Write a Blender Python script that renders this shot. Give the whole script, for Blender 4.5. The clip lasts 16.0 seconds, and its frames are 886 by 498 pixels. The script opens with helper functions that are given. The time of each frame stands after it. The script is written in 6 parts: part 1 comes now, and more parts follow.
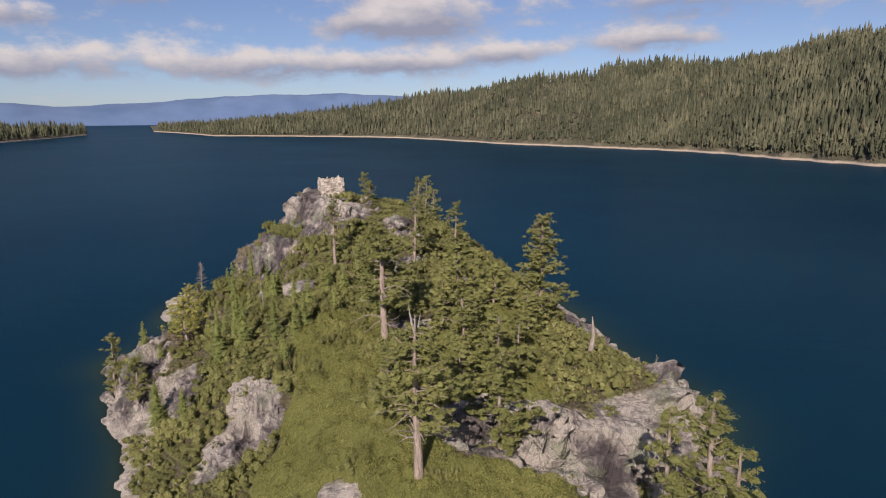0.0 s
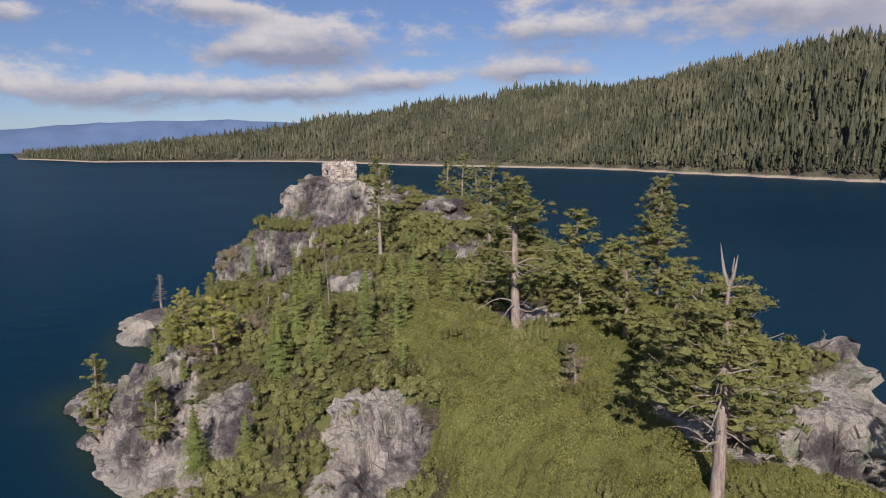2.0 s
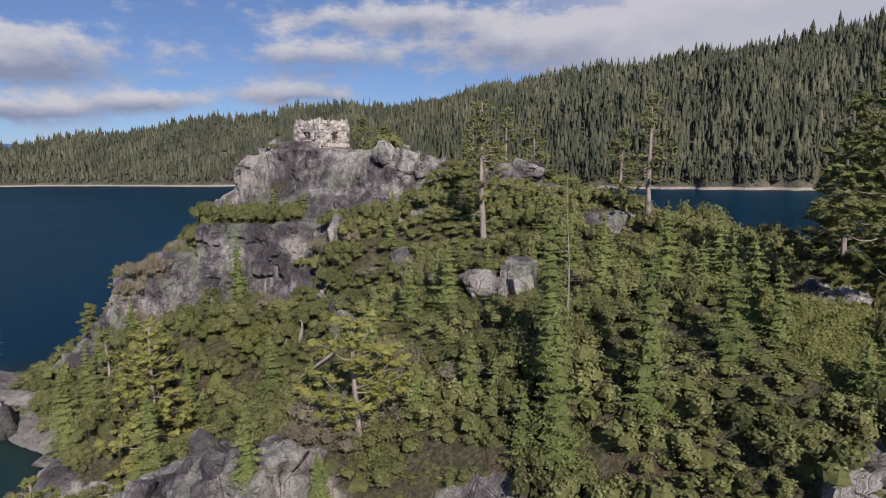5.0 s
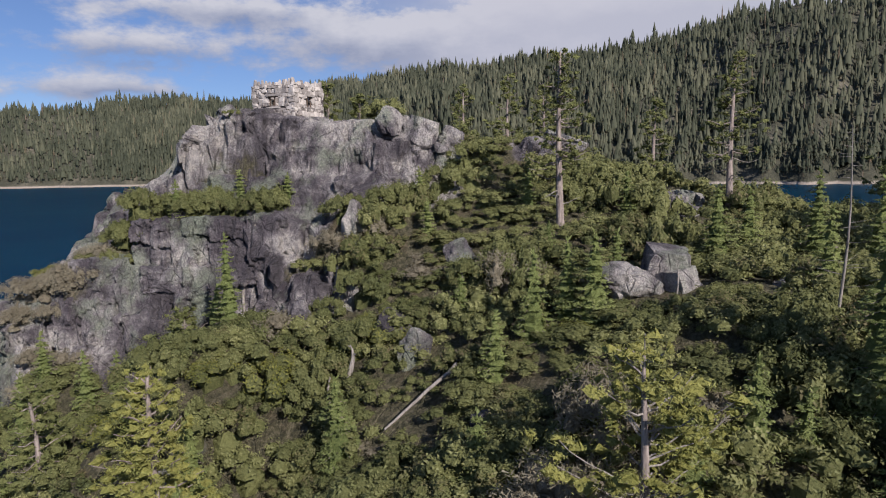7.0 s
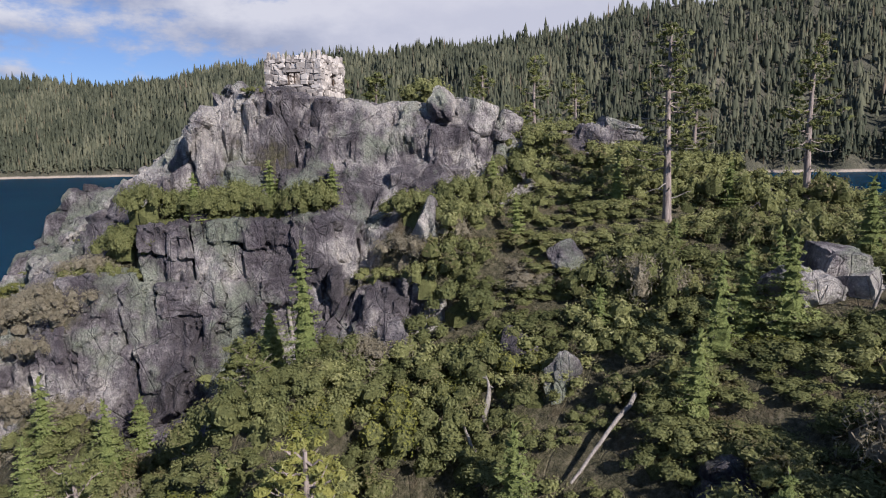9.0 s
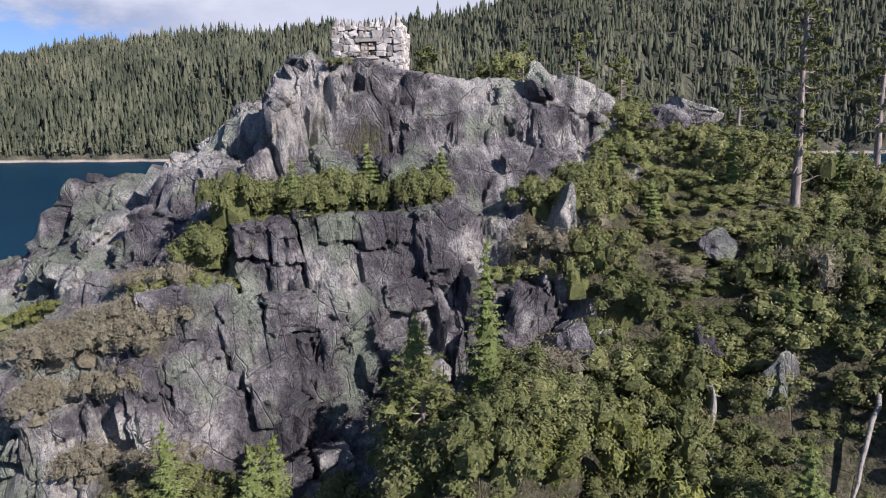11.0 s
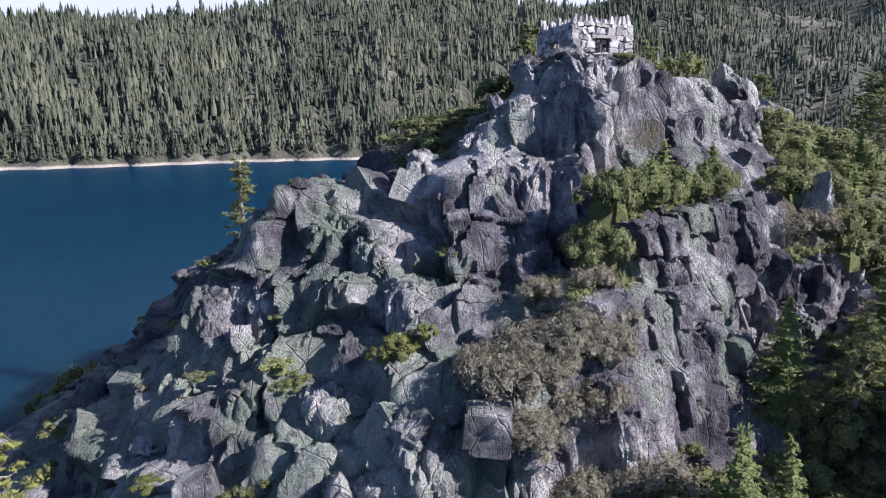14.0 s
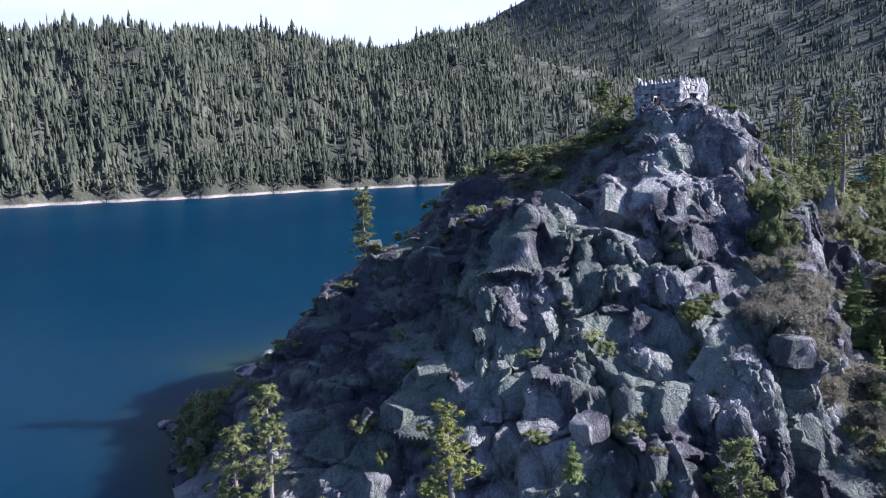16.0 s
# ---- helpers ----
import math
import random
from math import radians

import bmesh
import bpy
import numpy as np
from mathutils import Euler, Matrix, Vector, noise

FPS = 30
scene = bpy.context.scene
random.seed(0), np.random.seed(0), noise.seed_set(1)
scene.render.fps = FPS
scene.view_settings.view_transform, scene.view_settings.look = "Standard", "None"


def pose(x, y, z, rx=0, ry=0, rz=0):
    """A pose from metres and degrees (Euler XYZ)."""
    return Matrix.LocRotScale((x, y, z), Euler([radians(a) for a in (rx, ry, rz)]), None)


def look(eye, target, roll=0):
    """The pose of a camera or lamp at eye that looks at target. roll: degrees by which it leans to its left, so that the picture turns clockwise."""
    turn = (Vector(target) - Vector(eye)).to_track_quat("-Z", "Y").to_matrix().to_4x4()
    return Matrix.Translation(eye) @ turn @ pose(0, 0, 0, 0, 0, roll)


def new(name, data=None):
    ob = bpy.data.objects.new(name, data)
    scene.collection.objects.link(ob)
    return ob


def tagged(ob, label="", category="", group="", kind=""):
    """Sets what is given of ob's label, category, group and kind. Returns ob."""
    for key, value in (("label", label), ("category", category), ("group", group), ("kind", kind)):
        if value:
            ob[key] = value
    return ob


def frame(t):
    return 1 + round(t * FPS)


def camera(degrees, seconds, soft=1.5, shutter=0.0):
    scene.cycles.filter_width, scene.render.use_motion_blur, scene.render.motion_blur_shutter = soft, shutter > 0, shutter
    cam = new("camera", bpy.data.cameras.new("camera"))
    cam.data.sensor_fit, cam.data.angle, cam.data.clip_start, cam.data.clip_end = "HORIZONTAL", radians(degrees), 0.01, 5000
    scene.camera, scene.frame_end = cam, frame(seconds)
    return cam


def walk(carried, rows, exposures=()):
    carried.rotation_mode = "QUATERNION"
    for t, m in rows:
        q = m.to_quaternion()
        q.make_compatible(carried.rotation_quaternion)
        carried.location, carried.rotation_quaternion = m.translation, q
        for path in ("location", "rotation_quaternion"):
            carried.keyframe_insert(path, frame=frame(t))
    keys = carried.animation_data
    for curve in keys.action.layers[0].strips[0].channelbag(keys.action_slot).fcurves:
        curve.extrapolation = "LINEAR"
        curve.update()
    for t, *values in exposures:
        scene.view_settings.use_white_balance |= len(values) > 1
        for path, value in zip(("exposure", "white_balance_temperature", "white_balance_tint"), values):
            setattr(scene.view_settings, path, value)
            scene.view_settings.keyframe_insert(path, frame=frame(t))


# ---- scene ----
cam = camera(71.1, 16.0, soft=1.1)
METRES, EYE, TILT, LEAN, TURN = 200.0, 46.5, -5.3, -0.3, 0.0
ROWS = [
    (0.0, 0.0, 0.0, 0.0, -0.08, -6.88, 0.65),
    (0.5, -0.0344, 0.0214, -0.0095, -2.33, -6.35, 0.83),
    (1.0, -0.067, 0.0436, -0.0193, -4.69, -5.77, 1.1),
    (1.5, -0.0973, 0.0689, -0.0295, -7.21, -5.19, 1.43),
    (2.0, -0.1274, 0.0976, -0.0398, -9.95, -4.61, 1.8),
    (2.5, -0.1558, 0.1287, -0.0462, -11.88, -4.15, 1.99),
    (3.0, -0.1821, 0.1602, -0.0508, -13.49, -3.63, 2.17),
    (3.5, -0.2064, 0.1938, -0.0553, -16.26, -3.23, 2.36),
    (4.0, -0.2286, 0.2299, -0.059, -20.76, -3.16, 2.9),
    (6.5, -0.2852, 0.3961, -0.0658, -43.17, -4.46, 4.97),
    (7.0, -0.2904, 0.4142, -0.0645, -45.54, -4.76, 5.12),
    (7.5, -0.295, 0.4325, -0.0628, -47.74, -5.12, 5.27),
    (8.0, -0.2989, 0.451, -0.061, -49.94, -5.5, 5.41),
    (10.5, -0.319, 0.5465, -0.0508, -63.98, -8.47, 5.67),
    (11.0, -0.3231, 0.5654, -0.0491, -65.94, -9.05, 5.82),
    (11.5, -0.3274, 0.5848, -0.0476, -68.03, -9.5, 5.95),
    (12.0, -0.3316, 0.6047, -0.0458, -70.37, -9.93, 6.04),
    (12.5, -0.335, 0.6247, -0.0441, -72.61, -10.21, 6.19),
    (13.0, -0.3406, 0.6533, -0.0415, -76.9, -10.59, 6.2),
    (13.5, -0.3473, 0.6844, -0.0383, -82.01, -10.92, 6.15),
    (14.0, -0.3553, 0.7226, -0.0343, -87.65, -11.02, 6.26),
    (14.5, -0.3634, 0.76, -0.0312, -92.32, -10.67, 6.36),
    (15.0, -0.3715, 0.798, -0.0272, -97.25, -10.46, 6.25),
    (15.5, -0.3798, 0.8355, -0.0234, -101.73, -10.1, 6.29),
    (16.0, -0.3867, 0.873, -0.0193, -106.24, -9.81, 6.55),
]

EXPOSURES = [(0.0, 0.33, 6700, 19), (2.0, 0.23, 6350, 17), (4.0, 0.15, 6080, 16), (7.0, 0.24, 5850, 16), (11.0, 0.7, 5680, 16), (12.5, 0.88, 5500, 17), (14.5, 1.15, 5250, 18), (16.0, 1.2, 5050, 19)]
walk(cam, [(t, pose(0, 0, EYE, TILT, LEAN, TURN) @ pose(METRES * x, METRES * y, METRES * z, 90 + pitch, roll, yaw)) for t, x, y, z, yaw, pitch, roll in ROWS], EXPOSURES)

# ---- sky and sun ----
SUN_AZ, SUN_EL = 194.5, 33.0


def nd(nt, kind, **kw):
    """A node with its inputs set: a value, or a socket to link from."""
    n = nt.nodes.new(kind)
    for key, v in kw.items():
        if key.startswith("i_"):
            k = key[2:]
            sock = n.inputs[int(k)] if k.isdigit() else n.inputs[k.replace("_", " ")]
            if isinstance(v, bpy.types.NodeSocket):
                nt.links.new(v, sock)
            else:
                sock.default_value = v
        else:
            setattr(n, key, v)
    return n


def maths(nt, op, a, b=0.0, clamp=False):
    return nd(nt, "ShaderNodeMath", operation=op, use_clamp=clamp, i_0=a, i_1=b).outputs[0]


def ramp(nt, fac, stops):
    """Colour ramp: stops are (place, colour)."""
    n = nd(nt, "ShaderNodeValToRGB", i_0=fac)
    while len(n.color_ramp.elements) < len(stops):
        n.color_ramp.elements.new(0.5)
    for e, (p, c) in zip(n.color_ramp.elements, stops):
        e.position, e.color = p, (*c, 1) if len(c) == 3 else c
    return n.outputs[0]


def mix(nt, fac, a, b, blend="MIX"):
    n = nd(nt, "ShaderNodeMix", data_type="RGBA", blend_type=blend)
    for sock, v in ((n.inputs[0], fac), (n.inputs[6], a), (n.inputs[7], b)):
        if isinstance(v, bpy.types.NodeSocket):
            nt.links.new(v, sock)
        else:
            sock.default_value = (*v, 1) if isinstance(v, tuple) and len(v) == 3 else v
    return n.outputs[2]


def make_world():
    world = bpy.data.worlds.new("sky")
    scene.world = world
    world.use_nodes = True
    nt = world.node_tree
    nt.nodes.clear()
    sky = nd(nt, "ShaderNodeTexSky", sky_type="NISHITA", sun_disc=False, sun_elevation=radians(SUN_EL),
             sun_rotation=radians(SUN_AZ), altitude=1900.0, air_density=1.0, dust_density=1.2, ozone_density=1.0)
    co = nd(nt, "ShaderNodeTexCoord").outputs["Generated"]
    xyz = nd(nt, "ShaderNodeSeparateXYZ", i_0=co)
    x, y, z = xyz.outputs
    az = maths(nt, "MULTIPLY", maths(nt, "ARCTAN2", x, y), 57.2958)
    el = maths(nt, "MULTIPLY", maths(nt, "ARCSINE", z), 57.2958)
    # the cumulus seen over the lake: azimuth, elevation, half width, half height, in degrees
    clouds = ((-1.5, 9.2, 7.5, 1.9), (-4.5, 7.6, 7.0, 1.2), (20.0, 9.4, 7.5, 1.8), (18.0, 6.2, 6.0, 1.0), (-16.5, 4.4, 10.0, 1.5), (-3.0, 4.6, 7.0, 1.0),
              (41.0, 10.5, 10.0, 1.6), (53.0, 12.2, 11.0, 2.0), (70.0, 12.5, 13.0, 3.0), (-25.0, 9.6, 4.0, 1.1), (-34.0, 7.5, 5.0, 0.9), (-9.0, 11.0, 5.0, 0.9),
              (-34.0, 4.2, 8.0, 1.5), (6.0, 5.4, 4.0, 0.9), (92.0, 13.0, 36.0, 10.0), (48.0, 8.5, 13.0, 2.4), (28.0, 12.5, 10.0, 1.3))
    mask, under = None, None
    for a, e, w, h in clouds:
        u = maths(nt, "DIVIDE", maths(nt, "SUBTRACT", az, a), w)
        v = maths(nt, "DIVIDE", maths(nt, "SUBTRACT", el, e), h)
        d = maths(nt, "ADD", maths(nt, "MULTIPLY", u, u), maths(nt, "MULTIPLY", v, v))
        g = maths(nt, "EXPONENT", maths(nt, "MULTIPLY", d, -1.0))
        s = maths(nt, "MULTIPLY", g, v)
        mask = g if mask is None else maths(nt, "ADD", mask, g)
        under = s if under is None else maths(nt, "ADD", under, s)
    flat = nd(nt, "ShaderNodeCombineXYZ", i_0=maths(nt, "MULTIPLY", az, 0.075), i_1=maths(nt, "MULTIPLY", el, 0.15), i_2=0.3).outputs[0]
    n1 = nd(nt, "ShaderNodeTexNoise", i_Vector=flat, i_Scale=4.2, i_Detail=10.0, i_Roughness=0.58).outputs[0]
    n2 = nd(nt, "ShaderNodeTexNoise", i_Vector=flat, i_Scale=1.6, i_Detail=4.0, i_Roughness=0.55).outputs[0]
    dens = maths(nt, "ADD", mask, maths(nt, "MULTIPLY", maths(nt, "SUBTRACT", n1, 0.5), 2.2))
    dens = maths(nt, "ADD", dens, maths(nt, "MULTIPLY", maths(nt, "SUBTRACT", n2, 0.5), 0.9))
    cover = nd(nt, "ShaderNodeMapRange", interpolation_type="SMOOTHSTEP", i_0=dens, i_1=0.16, i_2=0.98, i_3=0.0, i_4=0.95).outputs[0]
    cover = maths(nt, "MULTIPLY", cover, nd(nt, "ShaderNodeMapRange", i_0=el, i_1=0.2, i_2=1.6).outputs[0])
    veil = nd(nt, "ShaderNodeMapRange", interpolation_type="SMOOTHSTEP", i_0=maths(nt, "ADD", az, maths(nt, "MULTIPLY", n2, 14.0)), i_1=36.0, i_2=64.0, i_3=0.0, i_4=0.95).outputs[0]
    cover = maths(nt, "MAXIMUM", cover, maths(nt, "MULTIPLY", veil, nd(nt, "ShaderNodeMapRange", i_0=el, i_1=60.0, i_2=25.0).outputs[0]))
    lit = maths(nt, "ADD", maths(nt, "MULTIPLY", under, 0.75), maths(nt, "ADD", maths(nt, "MULTIPLY", n1, 0.9), 0.0))
    tone = ramp(nt, lit, ((0.16, (2.6, 2.85, 3.6)), (0.42, (4.1, 4.15, 4.5)), (0.75, (6.0, 5.8, 5.6))))
    blue = mix(nt, 0.30, mix(nt, 1.0, sky.outputs[0], (0.64, 0.73, 0.89), "MULTIPLY"), (1.45, 2.0, 3.1))
    tone = mix(nt, maths(nt, "MULTIPLY", veil, 0.8), tone, (5.7, 5.45, 5.4))
    col = mix(nt, cover, blue, tone)
    bg = nd(nt, "ShaderNodeBackground", i_Color=col, i_Strength=0.09)
    nt.links.new(bg.outputs[0], nd(nt, "ShaderNodeOutputWorld").inputs[0])


make_world()
sun = new("sun", bpy.data.lights.new("sun", "SUN"))
sun.data.energy, sun.data.angle, sun.data.color = 5.0, radians(0.6), (1.0, 0.91, 0.78)
toward = Vector((math.sin(radians(SUN_AZ)) * math.cos(radians(SUN_EL)), math.cos(radians(SUN_AZ)) * math.cos(radians(SUN_EL)), math.sin(radians(SUN_EL))))
sun.matrix_world = look(toward * 300, (0, 0, 0))


# ---- materials ----
def material(name):
    m = bpy.data.materials.new(name)
    m.use_nodes = True
    nt = m.node_tree
    nt.nodes.clear()
    bsdf = nd(nt, "ShaderNodeBsdfPrincipled")
    nt.links.new(bsdf.outputs[0], nd(nt, "ShaderNodeOutputMaterial").inputs[0])
    return m, nt, bsdf


def place(nt):
    return nd(nt, "ShaderNodeNewGeometry").outputs["Position"]


def noise_at(nt, scale, detail=5.0, rough=0.6, vec=None, squash=None):
    v = vec if vec is not None else place(nt)
    if squash:
        v = nd(nt, "ShaderNodeMapping", i_Vector=v, i_Scale=squash).outputs[0]
    return nd(nt, "ShaderNodeTexNoise", i_Vector=v, i_Scale=scale, i_Detail=detail, i_Roughness=rough).outputs[0]


def bump(nt, bsdf, height, strength, distance):
    b = nd(nt, "ShaderNodeBump", i_Height=height, i_Strength=strength, i_Distance=distance)
    nt.links.new(b.outputs[0], bsdf.inputs["Normal"])


def set_in(nt, bsdf, name, v):
    if isinstance(v, bpy.types.NodeSocket):
        nt.links.new(v, bsdf.inputs[name])
    else:
        bsdf.inputs[name].default_value = v


def rock_colour(nt, vec=None):
    """Weathered granite: dark purplish lichen, pale worn faces, streaks, green-grey moss on the north slope and pale specks."""
    zone = noise_at(nt, 0.13, 3.0, 0.55, vec)
    mid = noise_at(nt, 0.7, 7.0, 0.68, vec)
    fine = noise_at(nt, 7.0, 8.0, 0.78, vec)
    streak = noise_at(nt, 0.9, 6.0, 0.7, vec, (1.0, 1.0, 0.2))
    zone = maths(nt, "ADD", maths(nt, "MULTIPLY", zone, 1.7), -0.35)
    tone = maths(nt, "ADD", zone, maths(nt, "MULTIPLY", maths(nt, "SUBTRACT", mid, 0.5), 1.0))
    old = nd(nt, "ShaderNodeVectorMath", operation="DISTANCE", i_0=place(nt), i_1=(-34.0, 131.5, 19.0)).outputs["Value"]
    tone = maths(nt, "SUBTRACT", tone, nd(nt, "ShaderNodeMapRange", i_0=old, i_1=7.0, i_2=14.0, i_3=0.12, i_4=0.0).outputs[0])
    # deep shade of the lower north slope, darkened into the rock tone
    north_shade = nd(nt, "ShaderNodeVectorMath", operation="DISTANCE", i_0=place(nt), i_1=(-20.0, 164.0, 10.0)).outputs["Value"]
    tone = maths(nt, "SUBTRACT", tone, nd(nt, "ShaderNodeMapRange", i_0=north_shade, i_1=14.0, i_2=26.0, i_3=0.28, i_4=0.0).outputs[0])
    worn = nd(nt, "ShaderNodeSeparateXYZ", i_0=place(nt)).outputs[1]
    tone = maths(nt, "ADD", tone, nd(nt, "ShaderNodeMapRange", i_0=worn, i_1=64.0, i_2=98.0, i_3=0.17, i_4=0.02).outputs[0])
    base = ramp(nt, tone, ((0.34, (0.085, 0.073, 0.080)), (0.46, (0.18, 0.158, 0.165)), (0.55, (0.32, 0.29, 0.283)), (0.68, (0.56, 0.515, 0.47))))
    base = mix(nt, nd(nt, "ShaderNodeMapRange", i_0=streak, i_1=0.51, i_2=0.62, i_4=0.62).outputs[0], base, (0.105, 0.085, 0.098))
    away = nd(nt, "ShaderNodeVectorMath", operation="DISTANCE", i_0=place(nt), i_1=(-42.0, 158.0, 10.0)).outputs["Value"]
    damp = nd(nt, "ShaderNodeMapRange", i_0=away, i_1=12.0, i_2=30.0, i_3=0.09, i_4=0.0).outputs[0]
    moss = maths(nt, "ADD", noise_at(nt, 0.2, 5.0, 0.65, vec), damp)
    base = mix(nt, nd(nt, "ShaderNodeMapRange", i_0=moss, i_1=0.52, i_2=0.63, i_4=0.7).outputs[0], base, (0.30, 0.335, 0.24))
    base = mix(nt, 0.95, base, ramp(nt, fine, ((0.36, (0.60, 0.58, 0.60)), (0.46, (0.86, 0.85, 0.86)), (0.54, (1.03, 1.02, 1.0)), (0.61, (1.28, 1.25, 1.21)), (0.69, (1.85, 1.81, 1.75)))), "MULTIPLY")
    return base, mid, fine, streak


def rock_material(name):
    m, nt, b = material(name)
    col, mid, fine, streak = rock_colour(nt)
    set_in(nt, b, "Roughness", 0.88)
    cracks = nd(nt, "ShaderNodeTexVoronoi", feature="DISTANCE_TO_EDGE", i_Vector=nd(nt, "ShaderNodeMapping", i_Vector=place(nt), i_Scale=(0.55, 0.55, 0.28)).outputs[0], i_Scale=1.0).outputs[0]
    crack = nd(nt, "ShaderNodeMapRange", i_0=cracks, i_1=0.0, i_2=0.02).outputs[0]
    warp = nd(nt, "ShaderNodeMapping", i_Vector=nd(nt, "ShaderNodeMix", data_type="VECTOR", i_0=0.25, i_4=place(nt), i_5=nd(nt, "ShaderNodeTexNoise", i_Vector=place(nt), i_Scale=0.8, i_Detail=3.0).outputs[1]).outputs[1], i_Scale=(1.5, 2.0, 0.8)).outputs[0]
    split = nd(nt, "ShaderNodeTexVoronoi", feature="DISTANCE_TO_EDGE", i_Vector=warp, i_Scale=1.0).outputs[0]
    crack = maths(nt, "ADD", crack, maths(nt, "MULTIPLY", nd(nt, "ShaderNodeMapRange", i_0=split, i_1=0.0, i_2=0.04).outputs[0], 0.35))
    # shade inside the cracks, painted as dark lines into the base colour
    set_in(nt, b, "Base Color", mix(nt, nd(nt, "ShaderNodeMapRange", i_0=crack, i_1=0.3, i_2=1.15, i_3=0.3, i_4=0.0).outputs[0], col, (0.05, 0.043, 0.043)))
    h = maths(nt, "ADD", maths(nt, "MULTIPLY", mid, 1.5), maths(nt, "ADD", maths(nt, "MULTIPLY", fine, 0.35), maths(nt, "MULTIPLY", noise_at(nt, 2.4, 6.0, 0.75), 0.9)))
    h = maths(nt, "ADD", h, maths(nt, "MULTIPLY", crack, 0.4))
    bump(nt, b, h, 1.0, 0.6)
    return m


def ground_material(name):
    """Bare granite where the rock attribute is high, needle litter and grit elsewhere."""
    m, nt, b = material(name)
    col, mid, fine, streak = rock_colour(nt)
    soil = ramp(nt, noise_at(nt, 2.6, 8.0, 0.8), ((0.38, (0.05, 0.048, 0.022)), (0.5, (0.13, 0.115, 0.055)), (0.62, (0.25, 0.21, 0.13))))
    dry = noise_at(nt, 0.35, 3.0)
    soil = mix(nt, nd(nt, "ShaderNodeMapRange", i_0=dry, i_1=0.55, i_2=0.68, i_4=0.4).outputs[0], soil, (0.19, 0.12, 0.07))
    at = nd(nt, "ShaderNodeAttribute", attribute_name="rock").outputs["Fac"]
    at = maths(nt, "ADD", at, maths(nt, "MULTIPLY", maths(nt, "SUBTRACT", mid, 0.5), 0.8))
    f = nd(nt, "ShaderNodeMapRange", i_0=at, i_1=0.4, i_2=0.6).outputs[0]
    tide = nd(nt, "ShaderNodeSeparateXYZ", i_0=place(nt)).outputs[2]
    shore = nd(nt, "ShaderNodeMapRange", i_0=maths(nt, "ADD", tide, maths(nt, "MULTIPLY", mid, 3.0)), i_1=4.0, i_2=1.6, i_4=0.75).outputs[0]
    col = mix(nt, shore, col, (0.46, 0.42, 0.37))
    set_in(nt, b, "Roughness", 0.9)
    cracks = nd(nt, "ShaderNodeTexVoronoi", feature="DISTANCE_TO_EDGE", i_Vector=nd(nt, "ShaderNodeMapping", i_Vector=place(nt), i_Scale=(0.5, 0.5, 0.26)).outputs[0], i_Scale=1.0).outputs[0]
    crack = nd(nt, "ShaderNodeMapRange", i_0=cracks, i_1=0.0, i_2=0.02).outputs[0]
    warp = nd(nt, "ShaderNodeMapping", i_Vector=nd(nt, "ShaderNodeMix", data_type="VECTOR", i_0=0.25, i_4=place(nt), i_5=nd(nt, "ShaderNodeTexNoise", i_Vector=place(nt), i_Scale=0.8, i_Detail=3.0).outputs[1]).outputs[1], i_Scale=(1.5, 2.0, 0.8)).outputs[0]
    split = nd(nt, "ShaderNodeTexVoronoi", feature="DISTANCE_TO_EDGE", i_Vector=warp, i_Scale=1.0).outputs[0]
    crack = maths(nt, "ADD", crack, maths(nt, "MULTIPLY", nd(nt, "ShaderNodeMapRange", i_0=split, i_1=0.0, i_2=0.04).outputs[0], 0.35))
    # crack shade drawn dark into the granite's colour
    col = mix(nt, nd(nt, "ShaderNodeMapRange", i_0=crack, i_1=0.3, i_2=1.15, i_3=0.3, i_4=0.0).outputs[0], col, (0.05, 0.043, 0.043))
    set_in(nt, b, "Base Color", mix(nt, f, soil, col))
    grit = noise_at(nt, 3.0, 6.0, 0.8)
    h = maths(nt, "ADD", maths(nt, "MULTIPLY", mid, 2.0), maths(nt, "ADD", maths(nt, "MULTIPLY", fine, 0.35), maths(nt, "MULTIPLY", noise_at(nt, 2.4, 6.0, 0.75), 0.9)))
    h = maths(nt, "ADD", h, maths(nt, "MULTIPLY", crack, 0.4))
    h = maths(nt, "ADD", h, maths(nt, "MULTIPLY", maths(nt, "SUBTRACT", 1.0, f), maths(nt, "MULTIPLY", grit, 1.2)))
    bump(nt, b, h, 1.0, 0.65)
    return m


